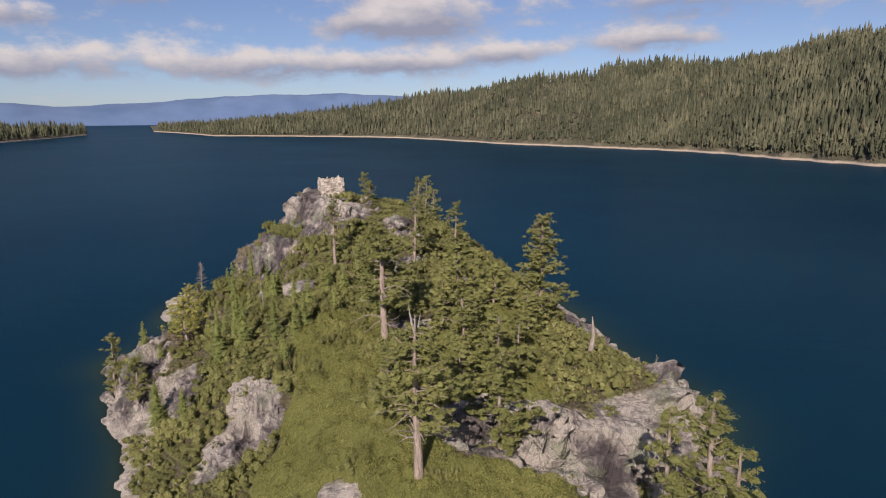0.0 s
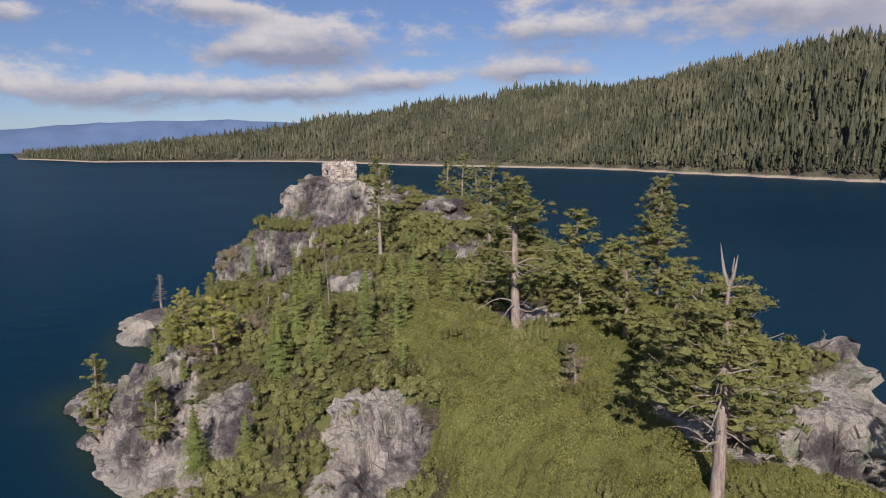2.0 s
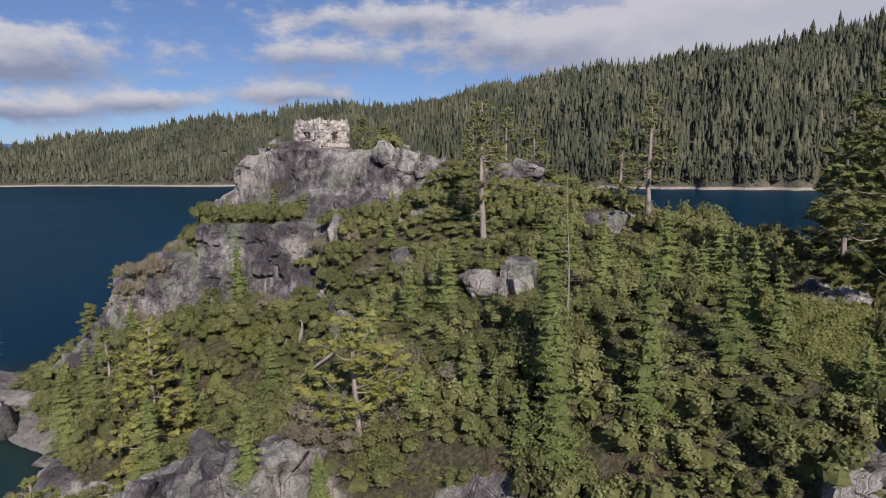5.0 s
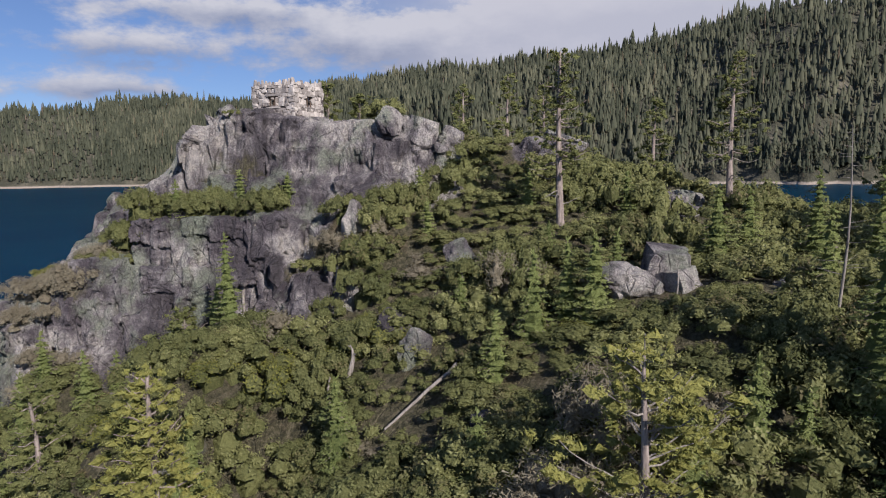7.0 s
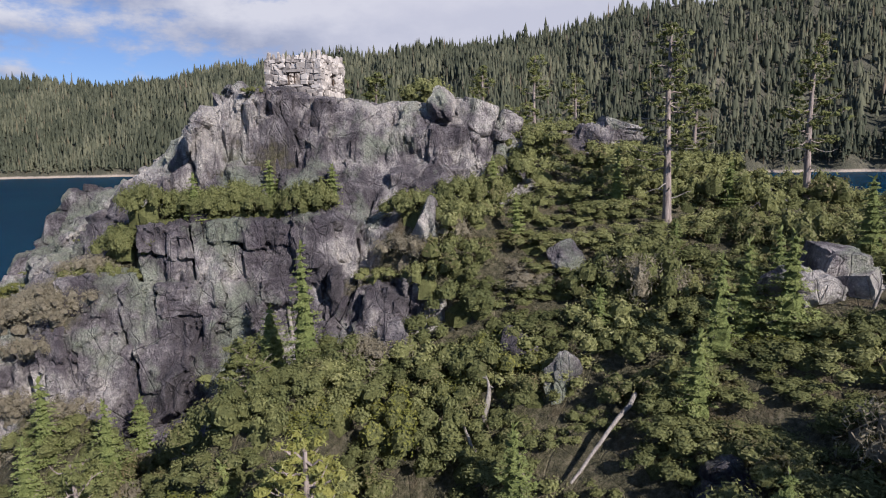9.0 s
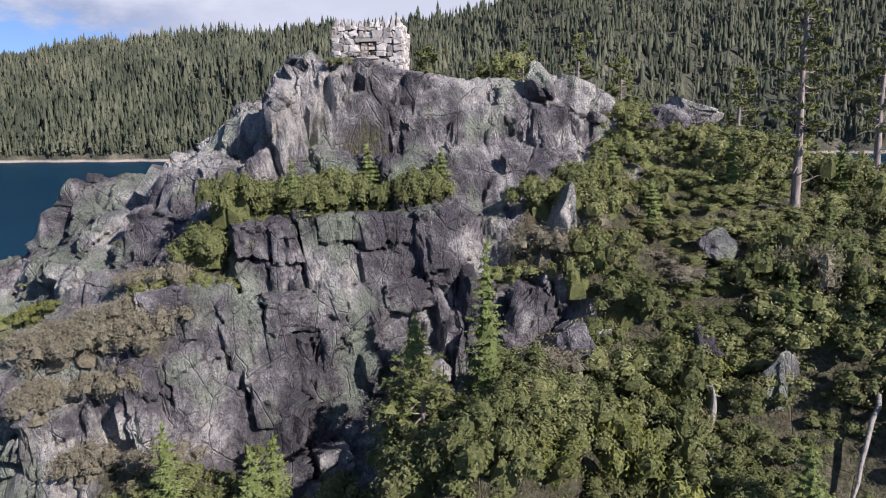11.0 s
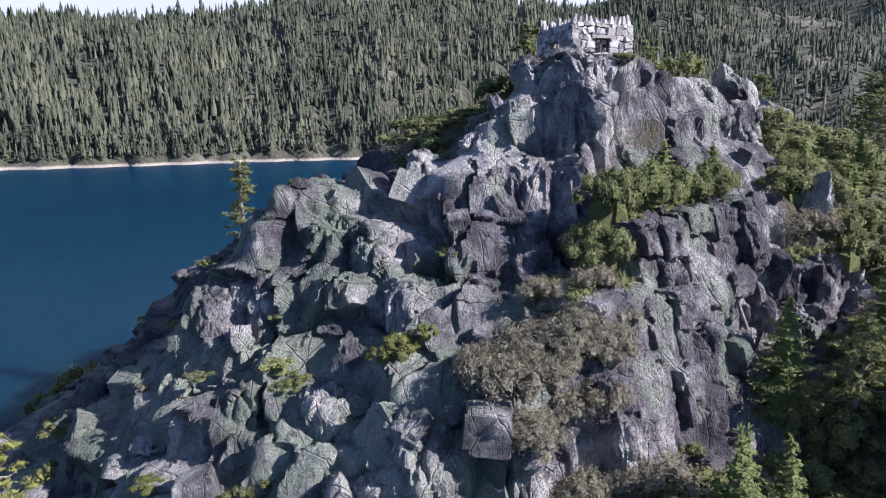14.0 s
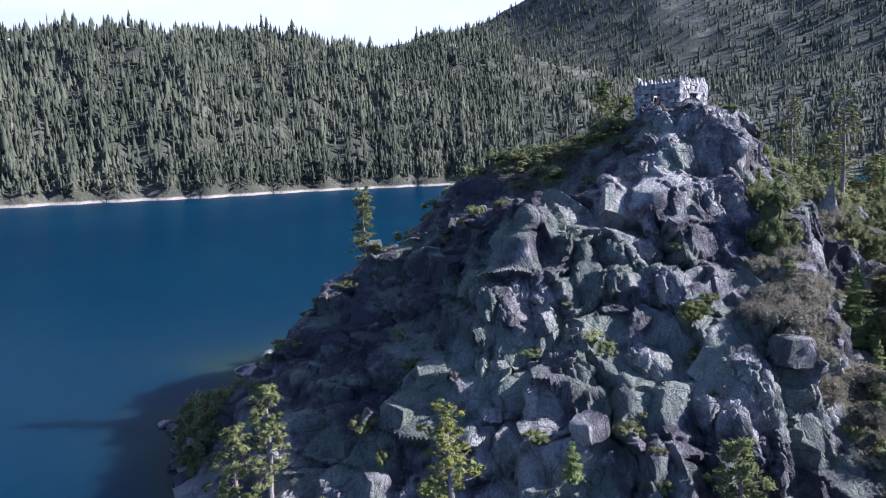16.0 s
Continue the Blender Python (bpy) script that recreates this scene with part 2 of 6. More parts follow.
def leaf_material(name, dark, main, light, spread=0.5, patch=0.25, glow=0.3, autumn=None):
    """Foliage: every leaf a little different, every bush its own tone, drifts of colour over several metres."""
    m, nt, b = material(name)
    r = nd(nt, "ShaderNodeNewGeometry").outputs["Random Per Island"]
    o = nd(nt, "ShaderNodeObjectInfo").outputs["Random"]
    own = nd(nt, "ShaderNodeAttribute", attribute_name="tint").outputs["Fac"]
    p = noise_at(nt, patch, 3.0)
    f = maths(nt, "ADD", maths(nt, "MULTIPLY", r, spread), maths(nt, "MULTIPLY", o, 0.3))
    f = maths(nt, "ADD", f, own)
    f = maths(nt, "ADD", f, maths(nt, "MULTIPLY", maths(nt, "SUBTRACT", p, 0.45), 1.1), clamp=True)
    col = ramp(nt, f, ((0.0, dark), (0.5, main), (1.0, light)))
    if autumn:
        q = maths(nt, "ADD", noise_at(nt, 0.33, 3.0), maths(nt, "MULTIPLY", own, -0.25))
        col = mix(nt, nd(nt, "ShaderNodeMapRange", i_0=q, i_1=0.54, i_2=0.66, i_4=0.7).outputs[0], col, autumn)
    set_in(nt, b, "Base Color", col)
    set_in(nt, b, "Roughness", 0.62)
    set_in(nt, b, "Specular IOR Level", 0.25)
    tr = nd(nt, "ShaderNodeBsdfTranslucent", i_Color=col)
    ms = nd(nt, "ShaderNodeMixShader", i_0=glow)
    nt.links.new(b.outputs[0], ms.inputs[1])
    nt.links.new(tr.outputs[0], ms.inputs[2])
    nt.links.new(ms.outputs[0], [n for n in nt.nodes if n.type == "OUTPUT_MATERIAL"][0].inputs[0])
    return m


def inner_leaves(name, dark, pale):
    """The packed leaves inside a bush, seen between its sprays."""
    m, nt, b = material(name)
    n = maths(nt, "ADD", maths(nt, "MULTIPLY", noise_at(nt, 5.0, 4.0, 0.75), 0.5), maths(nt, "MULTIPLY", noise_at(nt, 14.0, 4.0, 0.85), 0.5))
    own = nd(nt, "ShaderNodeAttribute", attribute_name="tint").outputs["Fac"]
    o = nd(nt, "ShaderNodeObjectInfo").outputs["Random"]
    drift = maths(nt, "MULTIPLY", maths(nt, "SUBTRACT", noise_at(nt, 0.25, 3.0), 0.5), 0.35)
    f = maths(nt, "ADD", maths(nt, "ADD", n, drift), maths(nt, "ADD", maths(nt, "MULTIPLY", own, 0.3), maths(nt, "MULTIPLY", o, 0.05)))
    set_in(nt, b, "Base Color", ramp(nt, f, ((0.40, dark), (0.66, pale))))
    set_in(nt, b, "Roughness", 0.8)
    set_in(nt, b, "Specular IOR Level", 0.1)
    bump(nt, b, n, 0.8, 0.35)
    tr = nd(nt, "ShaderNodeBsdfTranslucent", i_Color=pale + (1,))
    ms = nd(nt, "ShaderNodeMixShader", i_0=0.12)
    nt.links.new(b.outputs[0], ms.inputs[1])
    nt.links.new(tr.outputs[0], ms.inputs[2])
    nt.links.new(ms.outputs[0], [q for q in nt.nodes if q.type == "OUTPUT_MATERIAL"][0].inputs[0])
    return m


def bark_material(name, dark, pale):
    m, nt, b = material(name)
    n = noise_at(nt, 3.0, 6.0, 0.7, None, (2.0, 2.0, 0.35))
    set_in(nt, b, "Base Color", ramp(nt, n, ((0.35, dark), (0.65, pale))))
    set_in(nt, b, "Roughness", 0.9)
    bump(nt, b, n, 0.8, 0.08)
    return m


def forest_material(name, dark, main, light):
    """Far conifers: a tint of its own for every tree."""
    m, nt, b = material(name)
    t = nd(nt, "ShaderNodeAttribute", attribute_name="tint").outputs["Fac"]
    r = nd(nt, "ShaderNodeNewGeometry").outputs["Random Per Island"]
    f = maths(nt, "ADD", maths(nt, "MULTIPLY", t, 0.8), maths(nt, "MULTIPLY", r, 0.2))
    col = ramp(nt, f, ((0.0, dark), (0.45, main), (0.85, light), (0.93, (0.16, 0.12, 0.075)), (1.0, (0.30, 0.25, 0.20))))
    set_in(nt, b, "Base Color", col)
    set_in(nt, b, "Roughness", 0.8)
    set_in(nt, b, "Specular IOR Level", 0.1)
    tr = nd(nt, "ShaderNodeBsdfTranslucent", i_Color=col)
    ms = nd(nt, "ShaderNodeMixShader", i_0=0.35)
    nt.links.new(b.outputs[0], ms.inputs[1])
    nt.links.new(tr.outputs[0], ms.inputs[2])
    nt.links.new(ms.outputs[0], [n for n in nt.nodes if n.type == "OUTPUT_MATERIAL"][0].inputs[0])
    return m


def hill_material(name):
    m, nt, b = material(name)
    n = noise_at(nt, 0.02, 6.0, 0.65)
    k = noise_at(nt, 0.25, 6.0, 0.7)
    col = ramp(nt, n, ((0.3, (0.04, 0.042, 0.026)), (0.52, (0.07, 0.068, 0.044)), (0.68, (0.16, 0.143, 0.105))))
    col = mix(nt, 0.8, col, ramp(nt, k, ((0.3, (0.4, 0.4, 0.4)), (0.6, (1.3, 1.25, 1.2)))), "MULTIPLY")
    z = nd(nt, "ShaderNodeSeparateXYZ", i_0=place(nt)).outputs[2]
    beach = nd(nt, "ShaderNodeMapRange", i_0=maths(nt, "ADD", z, maths(nt, "MULTIPLY", k, 3.0)), i_1=4.2, i_2=3.0).outputs[0]
    col = mix(nt, beach, col, (0.36, 0.30, 0.24))
    bare = nd(nt, "ShaderNodeAttribute", attribute_name="bare").outputs["Fac"]
    slab = noise_at(nt, 0.05, 6.0, 0.7, None, (1.0, 1.0, 3.0))
    bare = nd(nt, "ShaderNodeMapRange", i_0=maths(nt, "ADD", bare, maths(nt, "MULTIPLY", maths(nt, "SUBTRACT", slab, 0.5), 3.5)), i_1=0.6, i_2=0.95, i_4=0.75).outputs[0]
    bare = maths(nt, "MULTIPLY", bare, nd(nt, "ShaderNodeMapRange", i_0=nd(nt, "ShaderNodeAttribute", attribute_name="bare").outputs["Fac"], i_1=0.02, i_2=0.25).outputs[0])
    rocky = ramp(nt, k, ((0.35, (0.09, 0.08, 0.07)), (0.55, (0.24, 0.215, 0.19)), (0.7, (0.42, 0.39, 0.36))))
    col = mix(nt, bare, col, rocky)
    set_in(nt, b, "Base Color", col)
    set_in(nt, b, "Roughness", 0.95)
    bump(nt, b, k, 0.6, 4.0)
    return m


def water_material(name):
    m, nt, b = material(name)
    p = place(nt)
    shoal = nd(nt, "ShaderNodeAttribute", attribute_name="shoal").outputs["Fac"]
    wind = noise_at(nt, 0.006, 4.0, 0.6)
    deep = ramp(nt, wind, ((0.3, (0.002, 0.0185, 0.0405)), (0.7, (0.004, 0.027, 0.050))))
    col = mix(nt, shoal, deep, (0.022, 0.042, 0.036))
    set_in(nt, b, "Base Color", col)
    set_in(nt, b, "Roughness", 0.16)
    set_in(nt, b, "IOR", 1.33)
    set_in(nt, b, "Specular IOR Level", 0.07)
    w1 = noise_at(nt, 0.55, 3.0, 0.55, p, (1.0, 1.9, 1.0))
    w2 = noise_at(nt, 0.13, 2.0, 0.5, p, (1.0, 2.2, 1.0))
    h = maths(nt, "ADD", maths(nt, "MULTIPLY", w1, 0.45), maths(nt, "MULTIPLY", w2, 1.0))
    set_in(nt, b, "Specular IOR Level", 0.0)
    set_in(nt, b, "Roughness", 1.0)
    b.subsurface_method = "BURLEY"
    set_in(nt, b, "Subsurface Weight", 1.0)
    set_in(nt, b, "Subsurface Radius", (2.0, 5.0, 7.0))
    set_in(nt, b, "Subsurface Scale", 1.0)
    bp = nd(nt, "ShaderNodeBump", i_Height=h, i_Strength=0.3, i_Distance=0.6).outputs[0]
    gl = nd(nt, "ShaderNodeBsdfGlossy", i_Color=(0.8, 0.9, 1.0, 1), i_Roughness=0.14, i_Normal=bp)
    fr = nd(nt, "ShaderNodeFresnel", i_IOR=1.33, i_Normal=bp).outputs[0]
    ms = nd(nt, "ShaderNodeMixShader", i_0=maths(nt, "MULTIPLY", fr, 0.15))
    nt.links.new(b.outputs[0], ms.inputs[1])
    nt.links.new(gl.outputs[0], ms.inputs[2])
    nt.links.new(ms.outputs[0], [n for n in nt.nodes if n.type == "OUTPUT_MATERIAL"][0].inputs[0])
    return m


def plain(name, dark, pale, scale=4.0, rough=0.85, rel=0.03):
    m, nt, b = material(name)
    n = noise_at(nt, scale, 6.0, 0.7)
    o = nd(nt, "ShaderNodeObjectInfo").outputs["Random"]
    c = ramp(nt, maths(nt, "ADD", maths(nt, "MULTIPLY", n, 0.6), maths(nt, "MULTIPLY", o, 0.4)), ((0.3, dark), (0.7, pale)))
    set_in(nt, b, "Base Color", c)
    set_in(nt, b, "Roughness", rough)
    bump(nt, b, n, 0.7, rel)
    return m


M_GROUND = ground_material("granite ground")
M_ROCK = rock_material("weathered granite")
M_SHRUB = leaf_material("manzanita leaves", (0.135, 0.15, 0.056), (0.225, 0.232, 0.088), (0.35, 0.34, 0.145), autumn=(0.23, 0.175, 0.095), spread=0.22, glow=0.4)
M_MAT = leaf_material("low oak mat", (0.15, 0.158, 0.05), (0.24, 0.242, 0.078), (0.345, 0.33, 0.115), 0.25, 0.12, glow=0.38)
M_SHRUB_DRY = leaf_material("brown brush", (0.22, 0.19, 0.13), (0.29, 0.255, 0.175), (0.36, 0.325, 0.225), 0.25, glow=0.35)
M_SHRUB_GOLD = leaf_material("yellow-green leaves", (0.10, 0.12, 0.02), (0.19, 0.19, 0.04), (0.30, 0.28, 0.08))
# shade inside bushes and the oak mat, put into these two dark colours
M_CORE_SHADE = inner_leaves("shaded inner leaves", (0.07, 0.077, 0.03), (0.21, 0.215, 0.082))
M_CORE_MAT_SHADE = inner_leaves("shaded inner oak leaves", (0.072, 0.078, 0.027), (0.19, 0.2, 0.068))
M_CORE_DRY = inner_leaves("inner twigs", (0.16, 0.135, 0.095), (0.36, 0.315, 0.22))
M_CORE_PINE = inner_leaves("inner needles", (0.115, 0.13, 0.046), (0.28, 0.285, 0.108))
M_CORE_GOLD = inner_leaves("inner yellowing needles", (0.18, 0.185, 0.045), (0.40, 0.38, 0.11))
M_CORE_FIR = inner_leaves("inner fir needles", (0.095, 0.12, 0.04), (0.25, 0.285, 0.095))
M_PINE = leaf_material("pine needles", (0.145, 0.16, 0.055), (0.265, 0.275, 0.10), (0.41, 0.395, 0.16), 0.35, glow=0.42)
M_PINE_GOLD = leaf_material("yellowing needles", (0.155, 0.168, 0.044), (0.285, 0.29, 0.08), (0.42, 0.40, 0.14))
M_FIR = leaf_material("fir needles", (0.135, 0.165, 0.055), (0.26, 0.295, 0.10), (0.38, 0.395, 0.145), glow=0.42)
M_BARK = bark_material("pine bark", (0.13, 0.10, 0.085), (0.37, 0.305, 0.265))
M_DEAD = bark_material("bleached wood", (0.14, 0.12, 0.10), (0.36, 0.32, 0.28))
M_FOREST = forest_material("far conifers", (0.055, 0.064, 0.043), (0.115, 0.122, 0.08), (0.20, 0.197, 0.127))
M_HILL = hill_material("forest floor")
M_WATER = water_material("lake water")
M_STONE = plain("granite masonry", (0.19, 0.165, 0.15), (0.55, 0.495, 0.445), 3.0, 0.9, 0.06)
M_MORTAR = plain("shaded mortar", (0.05, 0.042, 0.038), (0.12, 0.10, 0.09), 6.0)
M_TIMBER = plain("weathered timber", (0.07, 0.045, 0.03), (0.16, 0.11, 0.08), 5.0)


# ---- numeric noise ----
def chance(ix, iy, iz, seed):
    """A number from 0 to 1 for every lattice point."""
    h = (ix.astype(np.int64) * 374761393 + iy.astype(np.int64) * 668265263 + iz.astype(np.int64) * 2147483647 + seed * 1274126177) & 0x7FFFFFFF
    h = ((h ^ (h >> 13)) * 1274126177) & 0x7FFFFFFF
    h = ((h ^ (h >> 16)) * 668265263) & 0x7FFFFFFF
    return ((h ^ (h >> 15)) & 0xFFFFF) / float(0xFFFFF)


def smooth_noise(x, y, z, seed=0):
    fx, fy, fz = np.floor(x), np.floor(y), np.floor(z)
    u, v, w = x - fx, y - fy, z - fz
    u, v, w = (q * q * (3 - 2 * q) for q in (u, v, w))
    out = 0.0
    for a in (0, 1):
        for b in (0, 1):
            for c in (0, 1):
                out = out + chance(fx + a, fy + b, fz + c, seed) * (u if a else 1 - u) * (v if b else 1 - v) * (w if c else 1 - w)
    return out


def fbm(x, y, z, octaves=4, seed=0):
    out, amp, total = 0.0, 1.0, 0.0
    for i in range(octaves):
        out = out + amp * smooth_noise(x * 2 ** i, y * 2 ** i, z * 2 ** i, seed + i)
        total += amp
        amp *= 0.5
    return out / total - 0.5


def cells(x, y, z, seed=0, bias=(0.55, -0.65, -0.2)):
    """Distances to the nearest two cell centres, and for the nearest cell its own number and a slanted plane of its own."""
    fx, fy, fz = np.floor(x), np.floor(y), np.floor(z)
    d1, d2 = np.full(x.shape, 9.0), np.full(x.shape, 9.0)
    bx, by, bz = fx, fy, fz
    ox, oy, oz = x * 0, x * 0, x * 0
    for a in (-1, 0, 1):
        for b in (-1, 0, 1):
            for c in (-1, 0, 1):
                ix, iy, iz = fx + a, fy + b, fz + c
                vx, vy, vz = x - ix - chance(ix, iy, iz, seed), y - iy - chance(ix, iy, iz, seed + 1), z - iz - chance(ix, iy, iz, seed + 2)
                d = np.sqrt(vx ** 2 + vy ** 2 + vz ** 2)
                near = d < d1
                d2 = np.where(near, d1, np.minimum(d2, d))
                d1 = np.where(near, d, d1)
                bx, by, bz = np.where(near, ix, bx), np.where(near, iy, by), np.where(near, iz, bz)
                ox, oy, oz = np.where(near, vx, ox), np.where(near, vy, oy), np.where(near, vz, oz)
    own = chance(bx, by, bz, seed + 3)
    slant = 0.55 * sum((chance(bx, by, bz, seed + 4 + i) * 2 - 1) * o for i, o in enumerate((ox, oy, oz)))
    slant = slant + (0.25 + 0.9 * chance(bx, by, bz, seed + 8)) * (bias[0] * ox + bias[1] * oy + bias[2] * oz)
    return d1, d2, own, slant


# ---- the lie of the land ----
from mathutils.bvhtree import BVHTree

SURFACE = None


def mound(x, y, cx, cy, rx, ry, turn, h):
    dx, dy = x - cx, y - cy
    u = (dx * math.cos(turn) + dy * math.sin(turn)) / rx
    v = (-dx * math.sin(turn) + dy * math.cos(turn)) / ry
    return h * np.exp(-0.5 * (u * u + v * v))


def scarp(x, y, cx, cy, nx, ny, length, rise, reach=5.0, edge=0.9):
    """Steepens a slope into a cliff: lifts the ground behind the edge and lowers it in front. (nx, ny) points downhill."""
    k = math.hypot(nx, ny)
    d = ((x - cx) * nx + (y - cy) * ny) / k
    u = (-(x - cx) * ny + (y - cy) * nx) / k
    wob = 0.9 * np.sin(u * 0.9) + 0.6 * np.sin(u * 2.3 + 1)
    return -rise * np.tanh((d + wob * 0.5) / edge) * np.exp(-(d / reach) ** 2) * np.exp(-(u / length) ** 4)


def patch(x, y, cx, cy, rx, ry, turn=0.0):
    dx, dy = x - cx, y - cy
    u = (dx * math.cos(turn) + dy * math.sin(turn)) / rx
    v = (-dx * math.sin(turn) + dy * math.cos(turn)) / ry
    return np.clip(1.6 - u * u - v * v, 0, 1)


def island_height(x, y):
    h = np.full(np.shape(x), -8.0)
    h += mound(x, y, -13.1, 105.4, 20.5, 35.0, 0.02, 32.1)
    h += mound(x, y, -20.9, 159.5, 31.5, 12.3, 0.68, 11.6)
    h += mound(x, y, -3.7, 77.8, 8.7, 26.1, 0.47, -8.8)
    h += mound(x, y, -2.5, 181.0, 3.5, 14.2, -0.59, -5.7)
    h += mound(x, y, -2.5, 140.7, 28.8, 17.3, -0.29, 11.3)
    h += mound(x, y, 28.9, 97.5, 20.4, 13.6, -0.68, 8.8)
    h += mound(x, y, -43.4, 117.5, 14.6, 4.6, 0.72, -8.7)
    h += mound(x, y, -46.0, 160.8, 15.5, 3.5, 0.03, -3.5)
    h += mound(x, y, -23.7, 146.8, 14.9, 8.6, 0.77, 2.8)
    h += mound(x, y, -47.4, 143.1, 5.0, 5.5, 1.35, 5.8)
    h += mound(x, y, 25.5, 77.1, 7.9, 9.6, 0.02, 6.7)
    h += mound(x, y, -45.2, 89.6, 3.5, 3.5, -2.96, 6.2)
    h += mound(x, y, -65.4, 151.1, 5.0, 12.4, -0.01, 6.7)
    h += mound(x, y, -37.9, 173.1, 11.2, 10.7, -0.40, 4.9)
    h += mound(x, y, -51.0, 101.6, 16.4, 7.8, -0.64, 9.5)
    h += mound(x, y, -43.4, 158.1, 17.6, 5.5, -0.09, 6.5)
    h += mound(x, y, -29.2, 133.1, 6.4, 9.3, 0.88, 11.5)
    h += mound(x, y, -43.5, 118.7, 6.4, 4.0, 0.22, 16.2)
    h += mound(x, y, -18.2, 152.7, 16.3, 3.5, 0.69, -4.1)
    h += mound(x, y, 29.8, 73.8, 3.5, 7.1, -0.44, 5.1)
    h += mound(x, y, 27.5, 155.6, 8.1, 11.2, 0.11, 2.0)
    h += mound(x, y, 3.5, 59.7, 20.1, 14.8, 1.58, 18.1)
    h += mound(x, y, 17.0, 47.0, 8.0, 7.0, 0.0, 6.0)
    h += mound(x, y, 9.0, 84.0, 9.0, 9.0, 0.0, 2.4)
    h += mound(x, y, -24.0, 158.0, 8.0, 7.0, 0.0, -5.0)
    h += mound(x, y, -26.8, 134.8, 4.2, 3.6, -0.7, -1.9)
    h += mound(x, y, -4.0, 171.0, 9.0, 8.0, 0.3, -4.0)
    h += mound(x, y, 32.0, 73.0, 5.0, 6.0, 0.0, 2.0)
    h += mound(x, y, -35.6, 158.1, 7.0, 7.0, 0.0, 1.5)
    h += mound(x, y, 27.3, 71.3, 3.0, 3.0, 0.0, -1.8)
    h += mound(x, y, -13.0, 166.3, 7.0, 7.0, 0.0, 2.4)
    h += mound(x, y, -55.9, 108.1, 3.0, 3.0, 0.0, 3.1)
    h += mound(x, y, -47.0, 132.8, 3.0, 3.0, 0.0, 3.3)
    h += mound(x, y, -29.1, 137.3, 4.5, 4.5, 0.0, 1.3)
    h += mound(x, y, -47.1, 142.2, 4.5, 4.5, 0.0, -1.6)
    h += mound(x, y, -26.7, 68.0, 3.0, 3.0, 0.0, 2.1)
    h += mound(x, y, -35.1, 122.0, 7.0, 7.0, 0.0, 1.3)
    h += mound(x, y, -7.9, 115.9, 3.0, 3.0, 0.0, 1.6)
    h += mound(x, y, -20.9, 83.1, 7.0, 7.0, 0.0, 1.7)
    h += mound(x, y, -6.5, 66.2, 3.0, 3.0, 0.0, -1.6)
    h += mound(x, y, -11.4, 151.5, 4.5, 4.5, 0.0, 1.9)
    h += mound(x, y, -10.3, 101.3, 7.0, 7.0, 0.0, -0.9)
    h += mound(x, y, -35.1, 171.9, 4.5, 4.5, 0.0, 1.7)
    h += mound(x, y, -35.6, 158.1, 3.0, 3.0, 0.0, 2.2)
    h += mound(x, y, -48.6, 152.3, 3.0, 3.0, 0.0, 1.3)
    h += mound(x, y, -37.3, 110.9, 3.0, 3.0, 0.0, 1.2)
    h += mound(x, y, -26.7, 121.8, 3.0, 3.0, 0.0, 1.5)
    h += mound(x, y, -18.8, 158.1, 3.0, 3.0, 0.0, 1.5)
    h += mound(x, y, -37.2, 83.6, 3.0, 3.0, 0.0, 1.2)
    h += mound(x, y, -32.7, 142.9, 3.0, 3.0, 0.0, 0.9)
    h += mound(x, y, -45.9, 91.0, 3.0, 3.0, 0.0, -0.8)
    h += mound(x, y, -24.2, 128.0, 3.0, 3.0, 0.0, -0.9)
    h += mound(x, y, -38.9, 138.2, 3.0, 3.0, 0.0, -0.8)
    h += mound(x, y, -13.0, 166.3, 4.5, 4.5, 0.0, 2.1)
    h += mound(x, y, -14.8, 113.6, 3.0, 3.0, 0.0, -0.9)
    h += mound(x, y, -15.4, 88.6, 3.0, 3.0, 0.0, -1.0)
    h += mound(x, y, 30.3, 71.6, 3.0, 3.0, 0.0, -1.8)
    h += mound(x, y, -38.4, 102.2, 3.0, 3.0, 0.0, -0.9)
    h += mound(x, y, -21.5, 68.0, 4.5, 4.0, 0.0, -1.3)
    h += mound(x, y, -34.5, 151.0, 4.0, 4.0, 0.0, -0.6)
    h += scarp(x, y, -36.2, 129.8, -0.74, -0.68, 8.0, 3.0, 6.0, 1.5)
    h += scarp(x, y, -26.0, 126.5, -0.72, -0.69, 11.0, 1.9)
    h += scarp(x, y, -50.0, 93.0, -0.90, -0.43, 12.0, 1.8)
    h += scarp(x, y, -22.5, 68.5, -0.60, -0.80, 7.0, 2.4)
    h += scarp(x, y, 15.5, 64.0, 0.15, -1.0, 12.0, 2.6)
    h += scarp(x, y, 31.0, 72.0, 1.0, 0.1, 8.0, 2.2)
    h += scarp(x, y, -47.5, 140.0, -0.75, -0.66, 7.0, 2.4)
    h += scarp(x, y, -36.0, 154.0, -0.6, 0.8, 9.0, 1.6)
    # the brushy ledge between the main cliff and the summit face
    w = np.clip(patch(x, y, -33.5, 131.8, 5.2, 1.8, -0.83) * 1.4, 0, 1)
    w = w * w * (3 - 2 * w)
    return h * (1 - w) + 20.7 * w


def ledge_soil(x, y):
    return np.clip(patch(x, y, -33.5, 131.8, 5.2, 1.8, -0.83) * 1.4, 0, 1)


